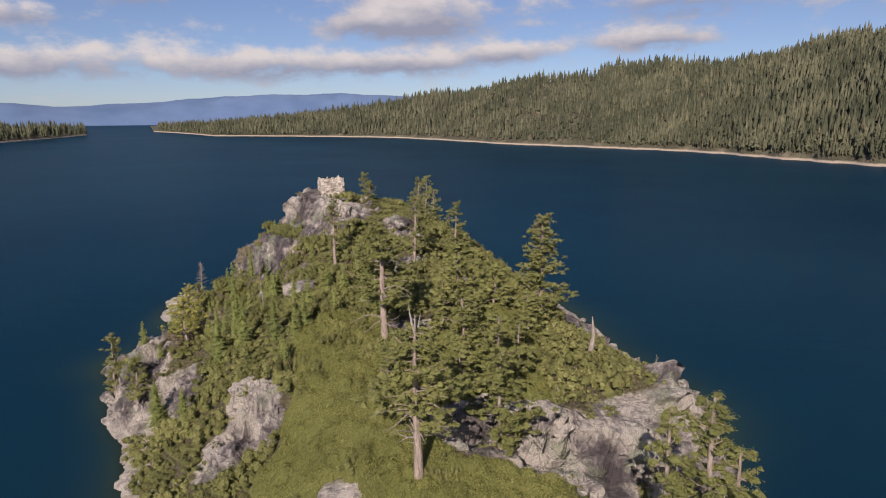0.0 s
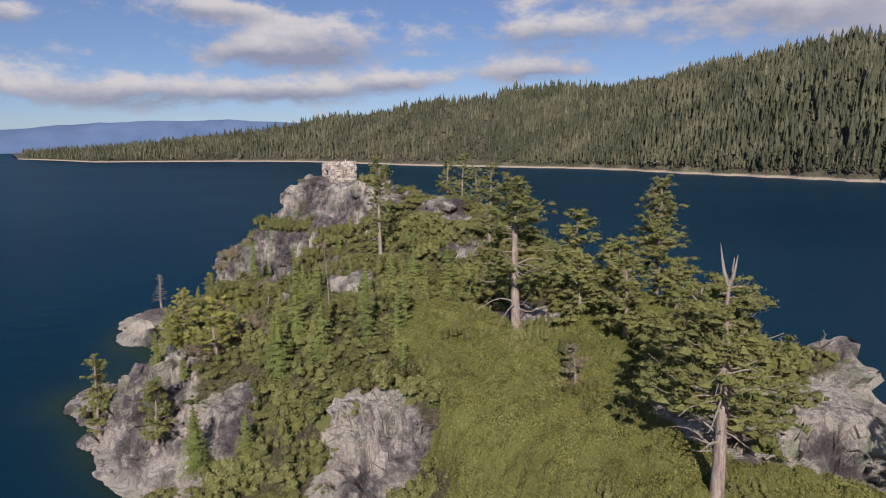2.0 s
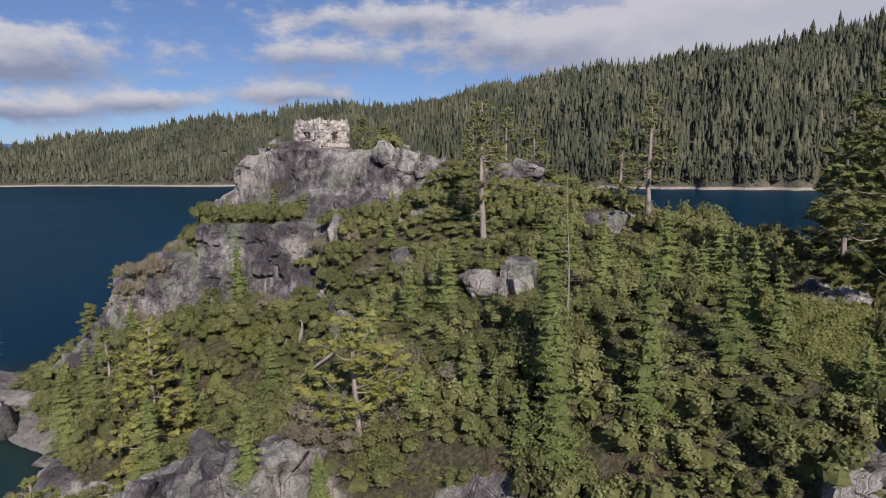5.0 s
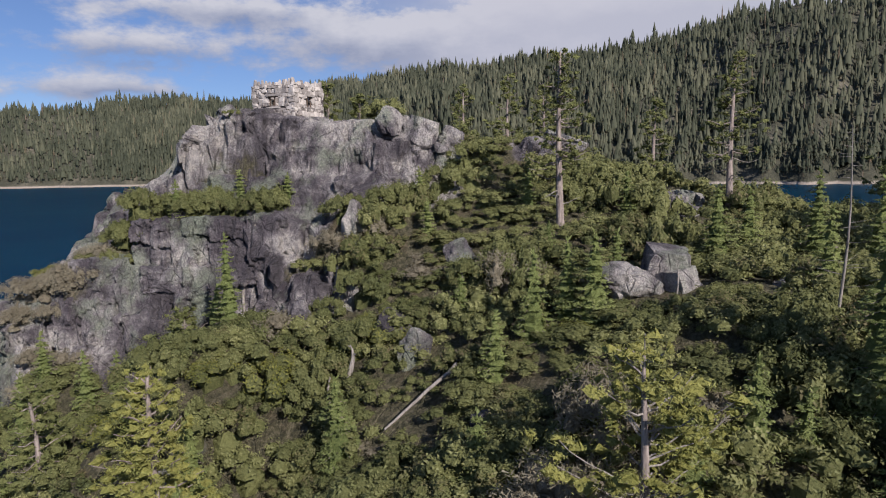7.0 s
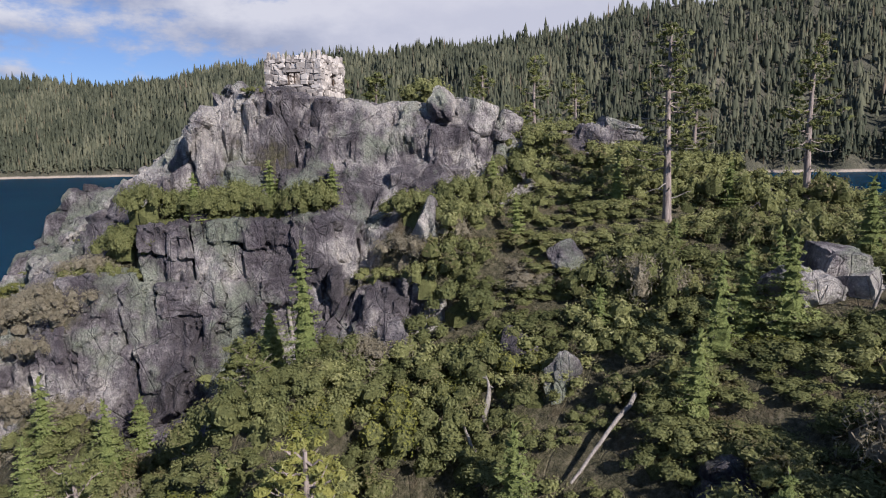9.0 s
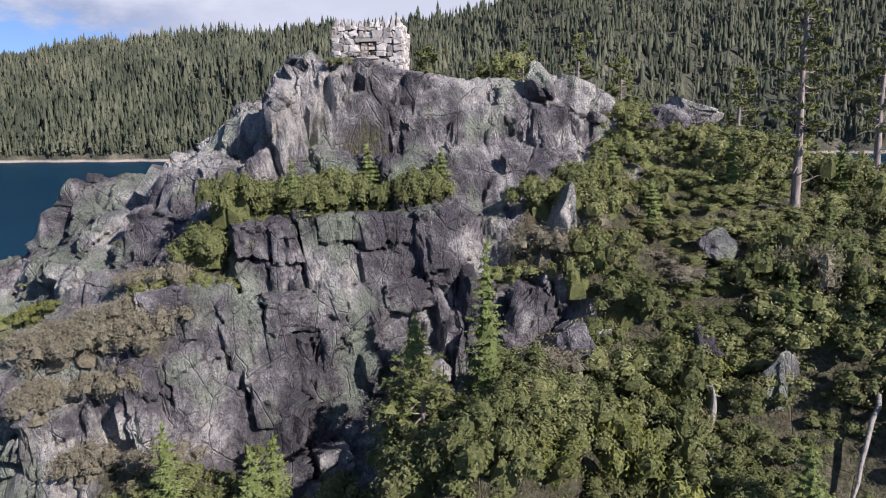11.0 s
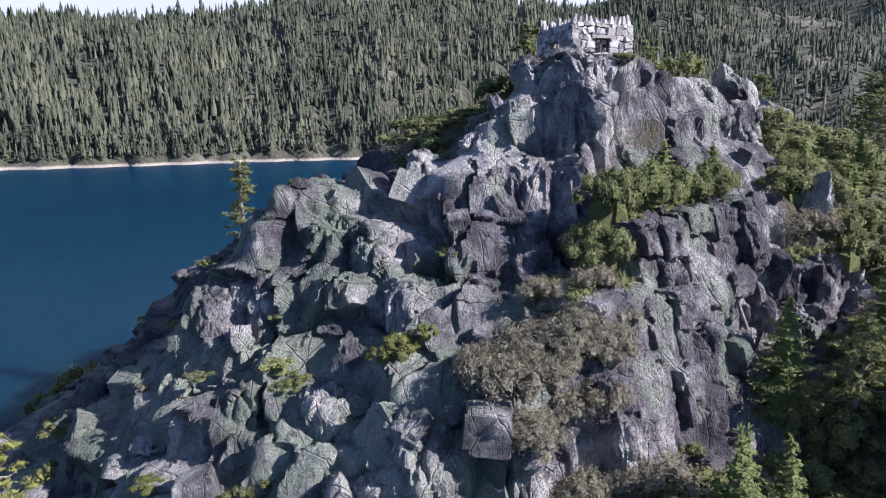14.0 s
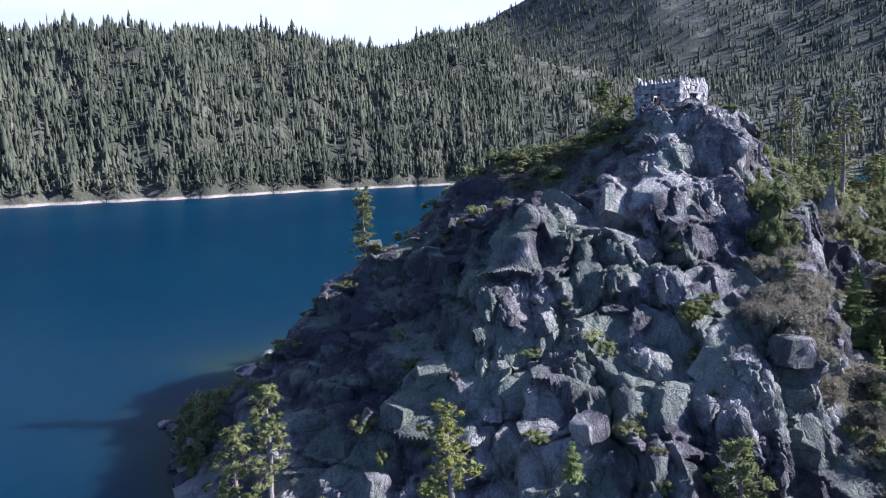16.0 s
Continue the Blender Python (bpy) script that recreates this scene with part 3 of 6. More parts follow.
def bare_rock(x, y):
    """1 where the granite lies open, 0 where brush covers it."""
    r = np.zeros(np.shape(x))
    for args in ((-35.5, 139.0, 4.5, 4.5), (26.0, 68.0, 8.0, 6.0), (-27.5, 131.5, 7.5, 8.5), (-24.0, 124.0, 8.5, 3.2, -0.95), (-38.5, 129.5, 8.0, 3.6, -0.85), (-49.0, 92.0, 7.0, 12.0, 0.35), (-24.0, 67.5, 5.2, 4.6, 0.4),
                 (15.0, 60.0, 17.0, 6.5), (33.0, 76.0, 6.0, 10.0), (-36.0, 160.0, 17.0, 20.0, 0.25), (-20.0, 165.0, 17.0, 14.0), (-47.5, 147.0, 7.0, 8.0), (-34.0, 148.0, 8.0, 9.0), (-58.0, 115.0, 4.5, 9.0),
                 (-20.0, 91.0, 1.9, 1.0), (-23.0, 97.6, 2.2, 1.0, -0.4), (-8.0, 114.5, 4.5, 3.0, -0.6), (-3.0, 83.0, 6.0, 2.2, -0.2), (-18.0, 122.5, 5.5, 3.5), (-63.0, 144.0, 6.0, 10.0), (0.0, 36.0, 22.0, 4.0),
                 (-7.0, 103.0, 4.0, 2.0), (-33.0, 121.5, 1.8, 5.0, 0.3), (-15.0, 47.0, 10.0, 6.0), (8.0, 97.0, 5.0, 2.6), (-39.0, 82.0, 5.0, 4.0), (-36.8, 100.2, 1.5, 1.2), (31.0, 116.0, 8.0, 20.0)):
        r = np.maximum(r, patch(x, y, *args))
    return r


def spaced(stops):
    """Grid lines: (end, step) from the start onwards."""
    out = [stops[0]]
    for end, step in stops[1:]:
        out += list(np.arange(out[-1] + step, end + 1e-6, step))
    return np.array(out)


def mesh_of(name, verts, faces, mat, smooth=True):
    """A mesh from arrays of corners and of faces that all have as many corners."""
    me = bpy.data.meshes.new(name)
    verts, faces = np.asarray(verts, dtype=np.float32), np.asarray(faces, dtype=np.int32)
    n, k = faces.shape
    me.vertices.add(len(verts))
    me.vertices.foreach_set("co", verts.ravel())
    me.loops.add(n * k)
    me.loops.foreach_set("vertex_index", faces.ravel())
    me.polygons.add(n)
    me.polygons.foreach_set("loop_start", np.arange(0, n * k, k, dtype=np.int32))
    me.polygons.foreach_set("loop_total", np.full(n, k, dtype=np.int32))
    me.polygons.foreach_set("use_smooth", np.full(n, smooth))
    me.update(calc_edges=True)
    me.materials.append(mat)
    return me


def attribute(me, name, values):
    a = me.attributes.new(name, "FLOAT", "POINT")
    a.data.foreach_set("value", np.asarray(values, dtype=np.float32))


def grid_faces(nx, ny):
    i = np.arange(nx * ny).reshape(ny, nx)
    return np.stack([i[:-1, :-1], i[:-1, 1:], i[1:, 1:], i[1:, :-1]], -1).reshape(-1, 4)


def island_surface(X, Y):
    """The ground with ledges, joints and slanting broken blocks where the granite is bare."""
    Z = island_height(X, Y)
    e = 0.5
    gx = (island_height(X + e, Y) - island_height(X - e, Y)) / (2 * e)
    gy = (island_height(X, Y + e) - island_height(X, Y - e)) / (2 * e)
    slope = np.hypot(gx, gy)
    rock = np.maximum(bare_rock(X, Y), np.clip((slope - 1.7) / 0.6, 0, 1))
    rock = np.clip(rock + 0.9 * fbm(X * 0.16, Y * 0.16, Z * 0 + 3, 3, 5), 0, 1) * (1 - 0.9 * ledge_soil(X, Y))
    rock = np.maximum(rock, np.clip((3.2 - Z) / 1.5, 0, 1))
    ln = np.sqrt(1 + slope ** 2)
    n = np.stack([-gx / ln, -gy / ln, 1 / ln], -1)
    q = Z / 3.0 + 1.2 * fbm(X * 0.09, Y * 0.09, Z * 0, 3, 11)
    f = q - np.floor(q)
    ledge = (np.clip((f - 0.5) / 0.3, -0.5, 0.5) + 0.5 - f) * 3.0
    Z = Z + ledge * rock * np.clip(slope, 0, 1) * 0.6
    wx, wy = 0.8 * fbm(X * 0.35, Y * 0.35, Z * 0.35, 3, 21), 0.8 * fbm(X * 0.35, Y * 0.35, Z * 0.35 + 9, 3, 22)
    d1, d2, own, slant = cells(X * 0.21 + Y * 0.10 + 0.6 * wx, Y * 0.30 - X * 0.12 + 0.6 * wy, Z * 0.15, 31)
    e1, e2, sub, cut = cells(X * 0.5 + Y * 0.24 + wx, Y * 0.8 - X * 0.35 + 7 + wy, Z * 0.3, 47)
    g1, g2, bit, chip = cells(X * 1.7 + wx, Y * 1.7 + 3, Z * 1.3, 147)
    push = (own - 0.5) * 1.3 + slant * 1.9 - 0.6 * np.exp(-((d2 - d1) / 0.05) ** 2)
    push += (sub - 0.5) * 0.34 + cut * 0.70 - 0.26 * np.exp(-((e2 - e1) / 0.06) ** 2)
    push += (bit - 0.5) * 0.12 + chip * 0.2
    push += 0.2 * fbm(X * 0.9, Y * 0.9, Z * 0.9, 3, 61)
    # the north slope: leaning slabs that turn their steep sides south-west
    north = np.clip((Y - 137) / 5, 0, 1) * np.clip((-12 - X) / 8, 0, 1)
    tilt = (0.55, 0.8, 0.0)
    b1, b2, mass, plane = cells(X * 0.17 + Y * 0.05 + 0.5 * wx, Y * 0.15 - X * 0.06 + 0.5 * wy, Z * 0.10, 231, tilt)
    k1, k2, lump, shard = cells(X * 0.44 + Y * 0.12 + wx, Y * 0.40 - X * 0.16 + wy, Z * 0.2, 251, tilt)
    slabs = 2.4 * plane + (mass - 0.5) * 0.9 - 0.5 * np.exp(-((b2 - b1) / 0.05) ** 2) + 0.95 * shard + (lump - 0.5) * 0.45 - 0.25 * np.exp(-((k2 - k1) / 0.07) ** 2)
    slabs += (bit - 0.5) * 0.12 + chip * 0.25 + cut * 0.25
    push = push * (1 - north) + (np.minimum(slabs, 0.9) - 0.55) * north
    solid = np.maximum.reduce([patch(X, Y, -26.0, 128.0, 7.0, 8.0), patch(X, Y, -23.0, 67.5, 6.0, 5.0), patch(X, Y, 16.0, 62.0, 14.0, 6.0), patch(X, Y, -38.0, 129.5, 8.0, 4.0, -0.85)])
    push *= 1 - 0.12 * solid
    push += 0.7 * fbm(X * 0.8, Y * 0.8, Z * 0.16, 3, 77) * patch(X, Y, -26.0, 129.0, 9.0, 10.0)
    push *= 1 - 0.45 * patch(X, Y, -21.0, 125.0, 8.0, 8.0)
    push *= np.clip((Z + 0.5) / 3.5, 0.12, 1)
    soft = 0.7 * fbm(X * 0.25, Y * 0.25, Z * 0, 3, 71)
    move = push * rock + soft * (1 - rock)
    n = n * np.array([1.2, 1.2, 0.6])
    return X + n[..., 0] * move, Y + n[..., 1] * move, Z + n[..., 2] * move, rock


def build_island():
    ys = spaced([24.0, (56.0, 0.6), (112.0, 0.36), (120.0, 0.24), (142.0, 0.17), (182.0, 0.24), (192.0, 0.5)])
    fine = np.arange(-76.0, 50.01, 0.15)
    F, G = np.meshgrid(fine, ys)
    e = 0.5
    steep = np.hypot(island_height(F + e, G) - island_height(F - e, G), island_height(F, G + e) - island_height(F, G - e))
    weight = np.clip(np.sqrt(1 + steep ** 2), 1, 3.0) * np.interp(fine, (-76, -58, -56, -20, -16, 50), (0.45, 0.45, 1, 1, 0.36, 0.34))[None]
    for i in range(12):
        weight[1:-1] = (weight[:-2] + 2 * weight[1:-1] + weight[2:]) / 4
    run = np.cumsum(weight, axis=1)
    run = (run - run[:, :1]) / (run[:, -1:] - run[:, :1])
    marks = np.linspace(0, 1, 350)
    X = np.stack([np.interp(marks, r, fine) for r in run])
    Y = np.repeat(ys[:, None], len(marks), 1)
    px, py, pz, rock = island_surface(X, Y)
    verts = np.stack([px, py, pz], -1).reshape(-1, 3)
    faces = grid_faces(len(marks), len(ys))
    faces = faces[verts[faces][:, :, 2].max(1) > -2.5]
    used = np.unique(faces)
    back = np.full(len(verts), -1)
    back[used] = np.arange(len(used))
    me = mesh_of("ground", verts[used], back[faces], M_GROUND)
    attribute(me, "rock", rock.ravel()[used])
    me.set_sharp_from_angle(angle=radians(38))
    global SURFACE
    SURFACE = BVHTree.FromPolygons(verts[used].tolist(), back[faces].tolist())
    return tagged(new("ground", me), "steep granite island with cliffs, ledges and brown soil", "island", kind="structure")


build_island()


def at(x, y):
    """The ground's height at one place."""
    return float(island_height(np.array([x]), np.array([y]))[0])


def crust(x, y):
    """Height of the built, broken surface at one place."""
    hit = SURFACE.ray_cast(Vector((x, y, 60.0)), Vector((0, 0, -1)))[0]
    return hit.z if hit else at(x, y)


# ---- the lake ----
def build_water():
    far = [300.0, 700.0, 1500.0, 3000.0, 4900.0]
    xs = np.array([-v for v in far[::-1]] + [-140.0, -105.0] + list(np.arange(-88, 62, 1.5)) + [80.0, 130.0] + far)
    ys = np.array([-v for v in far[::-1]] + [-60.0, 0.0] + list(np.arange(18, 212, 1.5)) + [230.0, 260.0] + far)
    X, Y = np.meshgrid(xs, ys)
    shoal = np.exp(np.clip(island_height(X, Y) + 0.6, -60, 0) / 1.6)
    me = mesh_of("water", np.stack([X, Y, X * 0], -1).reshape(-1, 3), grid_faces(len(xs), len(ys)), M_WATER)
    attribute(me, "shoal", (shoal * 0.85).ravel())
    tagged(new("water", me), "deep blue lake water with small wind ripples", "lake", kind="structure")


build_water()

# ---- the far shore ----
CX, CY = -20.0, 130.0
SHORE_AZ = (-26, -23.4, -20.9, -4, 3.5, 8, 13, 19, 25, 30, 35, 40, 45, 52, 60, 70, 80, 90, 100, 120, 150)
SHORE_R = (2150, 1840, 1500, 1218, 1000, 890, 840, 782, 745, 700, 640, 605, 580, 550, 535, 535, 525, 570, 604, 680, 760)
RIDGE_AZ = (-26, -19, -10, -1, 8, 18, 28, 36, 43, 52, 63, 72, 85, 95, 104, 110, 117, 126, 150)
RIDGE_H = (6, 20, 50, 88, 104, 117, 138, 151, 160, 170, 187, 203, 217, 224, 236, 218, 180, 150, 140)


def far_height(a, d):
    """Height of the far slope at azimuth a (degrees) and d metres behind the shore."""
    top = np.interp(a, RIDGE_AZ, RIDGE_H)
    rough = fbm(a * 0.11, d * 0.006, a * 0, 4, 81)
    k = np.clip(d / 450.0, 0, 2)
    rise = np.where(k < 1, np.sin(np.clip(k, 0, 1) * 1.5708) ** 0.9, 1 - 0.25 * (k - 1))
    rise = 0.55 * rise + 0.45 * np.where(k < 1, k, 1 - 0.25 * (k - 1))
    return np.where(d < 0, d * 0.25, top * rise * (1 + 0.35 * rough) + 2.6 * (1 - np.exp(-d / 6.0)) + 14 * rough * np.clip(d / 60, 0, 1))


def polar(a, r):
    return CX + r * np.sin(np.radians(a)), CY + r * np.cos(np.radians(a))


def build_far_shore():
    az = np.arange(-25.5, 150, 0.7)
    ds = np.concatenate([[-20, -6, 0, 3, 7, 12, 20, 32], np.arange(50, 901, 22)])
    A, D = np.meshgrid(az, ds)
    A = A + 0.0
    R = np.interp(A, SHORE_AZ, SHORE_R) + D + 5 * np.sin(A * 1.7) + 3 * np.sin(A * 4.3)
    X, Y = polar(A, R)
    Z = far_height(A, D)
    me = mesh_of("far_shore", np.stack([X, Y, Z], -1).reshape(-1, 3), grid_faces(len(az), len(ds)), M_HILL)
    bare = np.clip(2.6 * fbm(A * 0.35, D * 0.02, A * 0, 4, 91) - 0.42, 0, 0.7) * np.clip((A - 45) / 20, 0, 1)
    scar = np.exp(-((A - 104) / 5.0) ** 2) * np.clip((D - 300) / 60, 0, 1) * np.clip(3 * fbm(A * 0.8, D * 0.03, A * 0, 3, 95) + 0.5, 0, 1)
    attribute(me, "bare", np.clip(bare + scar, 0, 1).ravel())
    tagged(new("hillside", me), "long moraine slope with pale beach along the lake", "hillside", kind="structure")


build_far_shore()


def conifers(x, y, z, h, w, layers, sides, rng, tint, bare_trunk=0.12):
    """Many small conifers as ragged stacked skirts on a stem; returns corners, triangles and tints."""
    n = len(x)
    rim = 2 * sides
    verts, faces, tints, base = [], [], [], 0
    turn = rng.uniform(0, 6.28, n)
    lean = rng.normal(0, 0.012, (n, 2))
    for k in range(layers):
        lo = bare_trunk + (1 - bare_trunk) * (k / layers) ** 0.9
        hi = min(1.0, bare_trunk + (1 - bare_trunk) * ((k + 1.9) / layers) ** 0.9) if k < layers - 1 else 1.0
        rad = w * (1 - 0.93 * (k / layers) ** 1.15) * rng.uniform(0.8, 1.15, n)
        apex = np.stack([x + lean[:, 0] * h * hi, y + lean[:, 1] * h * hi, z + h * hi], -1)
        ang = turn[:, None] + k * 0.9 + np.arange(rim)[None] * (6.2832 / rim) + rng.normal(0, 0.12, (n, rim))
        star = np.where(np.arange(rim)[None] % 2 == 0, 1.0, 0.55) * rad[:, None] * rng.uniform(0.75, 1.2, (n, rim))
        zz = z[:, None] + h[:, None] * (lo + rng.normal(0, 0.018, (n, rim))) + np.where(np.arange(rim)[None] % 2 == 0, -0.02, 0.05) * h[:, None]
        ring = np.stack([x[:, None] + np.cos(ang) * star, y[:, None] + np.sin(ang) * star, zz], -1)
        block = np.concatenate([apex[:, None], ring], 1)
        idx = base + np.arange(n)[:, None] * (rim + 1)
        for s in range(rim):
            faces.append(np.stack([idx[:, 0], idx[:, 0] + 1 + s, idx[:, 0] + 1 + (s + 1) % rim], -1))
        verts.append(block.reshape(-1, 3))
        tints.append(np.repeat(tint, rim + 1))
        base += n * (rim + 1)
    # stems
    ang = np.arange(3) * 2.0944
    foot = np.stack([x[:, None] + np.cos(ang) * 0.022 * h[:, None], y[:, None] + np.sin(ang) * 0.022 * h[:, None], np.repeat(z[:, None] - 1.0, 3, 1)], -1)
    tip = np.stack([x, y, z + h * 0.7], -1)[:, None]
    verts.append(np.concatenate([tip, foot], 1).reshape(-1, 3))
    idx = base + np.arange(n) * 4
    for s in range(3):
        faces.append(np.stack([idx, idx + 1 + s, idx + 1 + (s + 1) % 3], -1))
    tints.append(np.full(n * 4, 0.97))
    return np.concatenate(verts), np.concatenate(faces), np.concatenate(tints)


def build_forest():
    rng = np.random.default_rng(7)
    parts, base = [], 0
    for (a0, a1, d0, d1, count, layers, sides) in ((-25, 16, 10, 440, 9500, 2, 3), (16, 42, 8, 470, 11500, 2, 3), (42, 66, 8, 480, 7200, 2, 3), (66, 112, 8, 480, 10000, 2, 3), (112, 146, 8, 470, 3600, 2, 3), (20, 112, 4, 32, 2300, 4, 3), (-23, 20, 5, 40, 500, 3, 3), (10, 112, 400, 470, 420, 4, 3)):
        a = rng.uniform(a0, a1, count * 2)
        d = d0 + (d1 - d0) * rng.uniform(0, 1, count * 2) ** 1.0
        r = np.interp(a, SHORE_AZ, SHORE_R)
        keep = rng.uniform(0, 1, count * 2) < 0.5 * (r / np.mean(r))
        gap = fbm(a * 0.35, d * 0.02, a * 0, 4, 91)
        keep &= ~((gap > 0.17) & (a > 45) & (rng.uniform(0, 1, len(a)) < 0.6))
        a, d, r = a[keep], d[keep], r[keep] + d[keep]
        r = r + 5 * np.sin(a * 1.7) + 3 * np.sin(a * 4.3)
        x, y = polar(a, r)
        z = far_height(a, d)
        size = rng.lognormal(-0.06, 0.38, len(a)).clip(0.35, 2.0)
        h = 12.5 * size * (0.75 + 0.25 * np.clip(d / 50, 0, 1))
        h = h * (1.45 if count == 420 else 1.0)
        w = h * rng.uniform(0.14, 0.21, len(a))
        tint = np.clip(0.40 + 1.1 * fbm(x * 0.02, y * 0.02, x * 0, 3, 17) + rng.normal(0, 0.17, len(a)), 0, 0.84)
        dead = rng.uniform(0, 1, len(a)) < 0.06
        tint[dead] = rng.uniform(0.9, 1.0, dead.sum())
        w[dead] *= 0.5
        v, f, t = conifers(x, y, z, h, w, layers, sides, rng, tint, 0.34 if d1 < 50 else 0.12)
        parts.append((v, f + base, t))
        base += len(v)
    me = mesh_of("forest", np.concatenate([p[0] for p in parts]), np.concatenate([p[1] for p in parts]), M_FOREST)
    attribute(me, "tint", np.concatenate([p[2] for p in parts]))
    tagged(new("conifer_forest", me), "dense dark green conifer forest with some dead trees on the slope", "forest", kind="stuff")


build_forest()


def build_headland():
    """The low wooded point across the channel."""
    az = np.arange(-62, -30.2, 0.6)
    shore_a, shore_r = (-62, -44, -37.5, -33.0, -31.1, -30.2), (900, 1150, 1344, 1600, 1777, 1900)
    ds = np.array([-20, -5, 0, 4, 12, 30, 60, 120, 250, 400])
    A, D = np.meshgrid(az, ds)
    R = np.interp(A, shore_a, shore_r) + D
    X, Y = polar(A, R)
    Z = np.where(D < 0, D * 0.2, 9 * (1 - np.exp(-D / 40.0)) * np.clip((-30.0 - A) / 3.0, 0.1, 1))
    me = mesh_of("headland", np.stack([X, Y, Z], -1).reshape(-1, 3), grid_faces(len(az), len(ds)), M_HILL)
    attribute(me, "bare", np.zeros(A.size))
    tagged(new("headland", me), "low wooded point with a thin pale beach", "headland", kind="structure")
    rng = np.random.default_rng(5)
    a = rng.uniform(-60, -30.8, 1300)
    d = rng.uniform(8, 200, 1300)
    x, y = polar(a, np.interp(a, shore_a, shore_r) + d)
    z = 9 * (1 - np.exp(-d / 40.0)) * np.clip((-30.0 - a) / 3.0, 0.1, 1)
    h = 24 * rng.normal(1, 0.2, len(a)).clip(0.5, 1.5)
    tint = np.clip(rng.normal(0.25, 0.15, len(a)), 0, 0.8)
    v, f, t = conifers(x, y, z, h, h * 0.15, 3, 3, rng, tint)
    me = mesh_of("headland_forest", v, f, M_FOREST)
    attribute(me, "tint", t)
    tagged(new("headland_forest", me), "dark conifer wood on the low far point", "forest", kind="stuff")


build_headland()


def build_mountains():
    # ranges across the great lake, the haze's blue painted into their colour
    m, nt, b = material("haze-painted range")
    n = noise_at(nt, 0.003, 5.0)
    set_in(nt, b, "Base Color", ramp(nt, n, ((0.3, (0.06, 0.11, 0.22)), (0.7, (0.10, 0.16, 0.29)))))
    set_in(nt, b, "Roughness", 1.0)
    az = np.arange(-75, 14, 0.5)
    rs = np.array([3900, 4000, 4120, 4260, 4400])
    prof = np.array([-0.2, 0.25, 0.62, 0.9, 1.0])
    A, R = np.meshgrid(az, rs)
    top = np.interp(A, (-75, -45, -34.7, -32, -25, -18.6, -9, -5, 2, 14), (120, 130, 128, 108, 140, 184, 204, 186, 150, 120))
    top = top * (1 + 0.10 * fbm(A * 0.5, A * 0, A * 0, 4, 33))
    X, Y = polar(A, R)
    Z = top * np.repeat(prof[:, None], len(az), 1) * (1 + 0.3 * fbm(A * 0.9, R * 0.01, A * 0, 3, 35) * (np.repeat(prof[:, None], len(az), 1) < 0.95))
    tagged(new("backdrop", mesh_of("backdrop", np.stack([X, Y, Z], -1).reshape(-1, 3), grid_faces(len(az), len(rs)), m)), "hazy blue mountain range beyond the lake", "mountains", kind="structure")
    # the high slope at the head of the bay
    az = np.arange(92, 165, 0.6)
    rs = np.arange(1150, 2700, 45.0)
    A, R = np.meshgrid(az, rs)
    crest = np.interp(A, (92, 100, 107, 110, 113, 118, 125, 140, 165), (330, 410, 480, 530, 585, 700, 860, 900, 800))
    k = np.clip((R - 1150) / 1350.0, 0, 1)
    Z = 60 + crest * k ** 1.15 + 60 * fbm(A * 0.2, R * 0.004, A * 0, 4, 39) * np.clip(k * 4, 0, 1)
    X, Y = polar(A, R)
    me = mesh_of("mountain", np.stack([X, Y, Z], -1).reshape(-1, 3), grid_faces(len(az), len(rs)), M_HILL)
    scar = np.exp(-((A - 127 - 3 * fbm(R * 0.01, A * 0, A * 0, 2, 8)) / 2.0) ** 2) * np.clip((k - 0.25) / 0.1, 0, 1) * 0.6
    ledge = np.exp(-((Z - 215) / 10) ** 2) * 0.7 + 0.6 * np.clip((k - 0.03) / 0.03, 0, 1) * np.clip((0.24 - k) / 0.08, 0, 1) * np.clip(2.5 * fbm(A * 0.5, R * 0.02, A * 0, 3, 44) + 0.3, 0, 1)
    attribute(me, "bare", np.clip(scar + ledge, 0, 1).ravel())
    tagged(new("mountain", me), "high shaded mountainside with a pale rock slide", "mountain", kind="structure")
    rng = np.random.default_rng(9)
    n = 7500
    a, kk = rng.uniform(93, 145, n), rng.uniform(0.02, 1, n)
    keep = ~((np.abs(a - 127 - 1.5 * np.sin(kk * 9)) < 2.0) & (kk > 0.25) & (rng.uniform(0, 1, n) < 0.6))
    a, kk = a[keep], kk[keep]
    r = 1150 + 1350 * kk
    crest = np.interp(a, (92, 100, 107, 110, 113, 118, 125, 140, 165), (330, 410, 480, 530, 585, 700, 860, 900, 800))
    z = 60 + crest * kk ** 1.15 + 60 * fbm(a * 0.2, r * 0.004, a * 0, 4, 39) * np.clip(kk * 4, 0, 1)
    x, y = polar(a, r)
    h = 19 * rng.lognormal(0, 0.3, len(a)).clip(0.4, 1.7)
    v, f, t = conifers(x, y, z - 2, h, h * 0.16, 2, 3, rng, np.clip(rng.normal(0.22, 0.15, len(a)), 0, 0.8))
    me = mesh_of("mountain_forest", v, f, M_FOREST)
    attribute(me, "tint", t)
    tagged(new("mountain_forest", me), "dark conifers on the high mountainside", "forest", kind="stuff")


build_mountains()


# ---- parts and things ----
def thing(name, m, label, category, group=""):
    ob = new(name)
    ob.empty_display_size = 0.2
    ob.matrix_world = m
    return tagged(ob, label, category, group)


def part(name, me, parent, label="", m=None):
    ob = new(name, me)
    ob.parent = parent
    if m is not None:
        ob.matrix_basis = m
    return tagged(ob, label) if label else ob


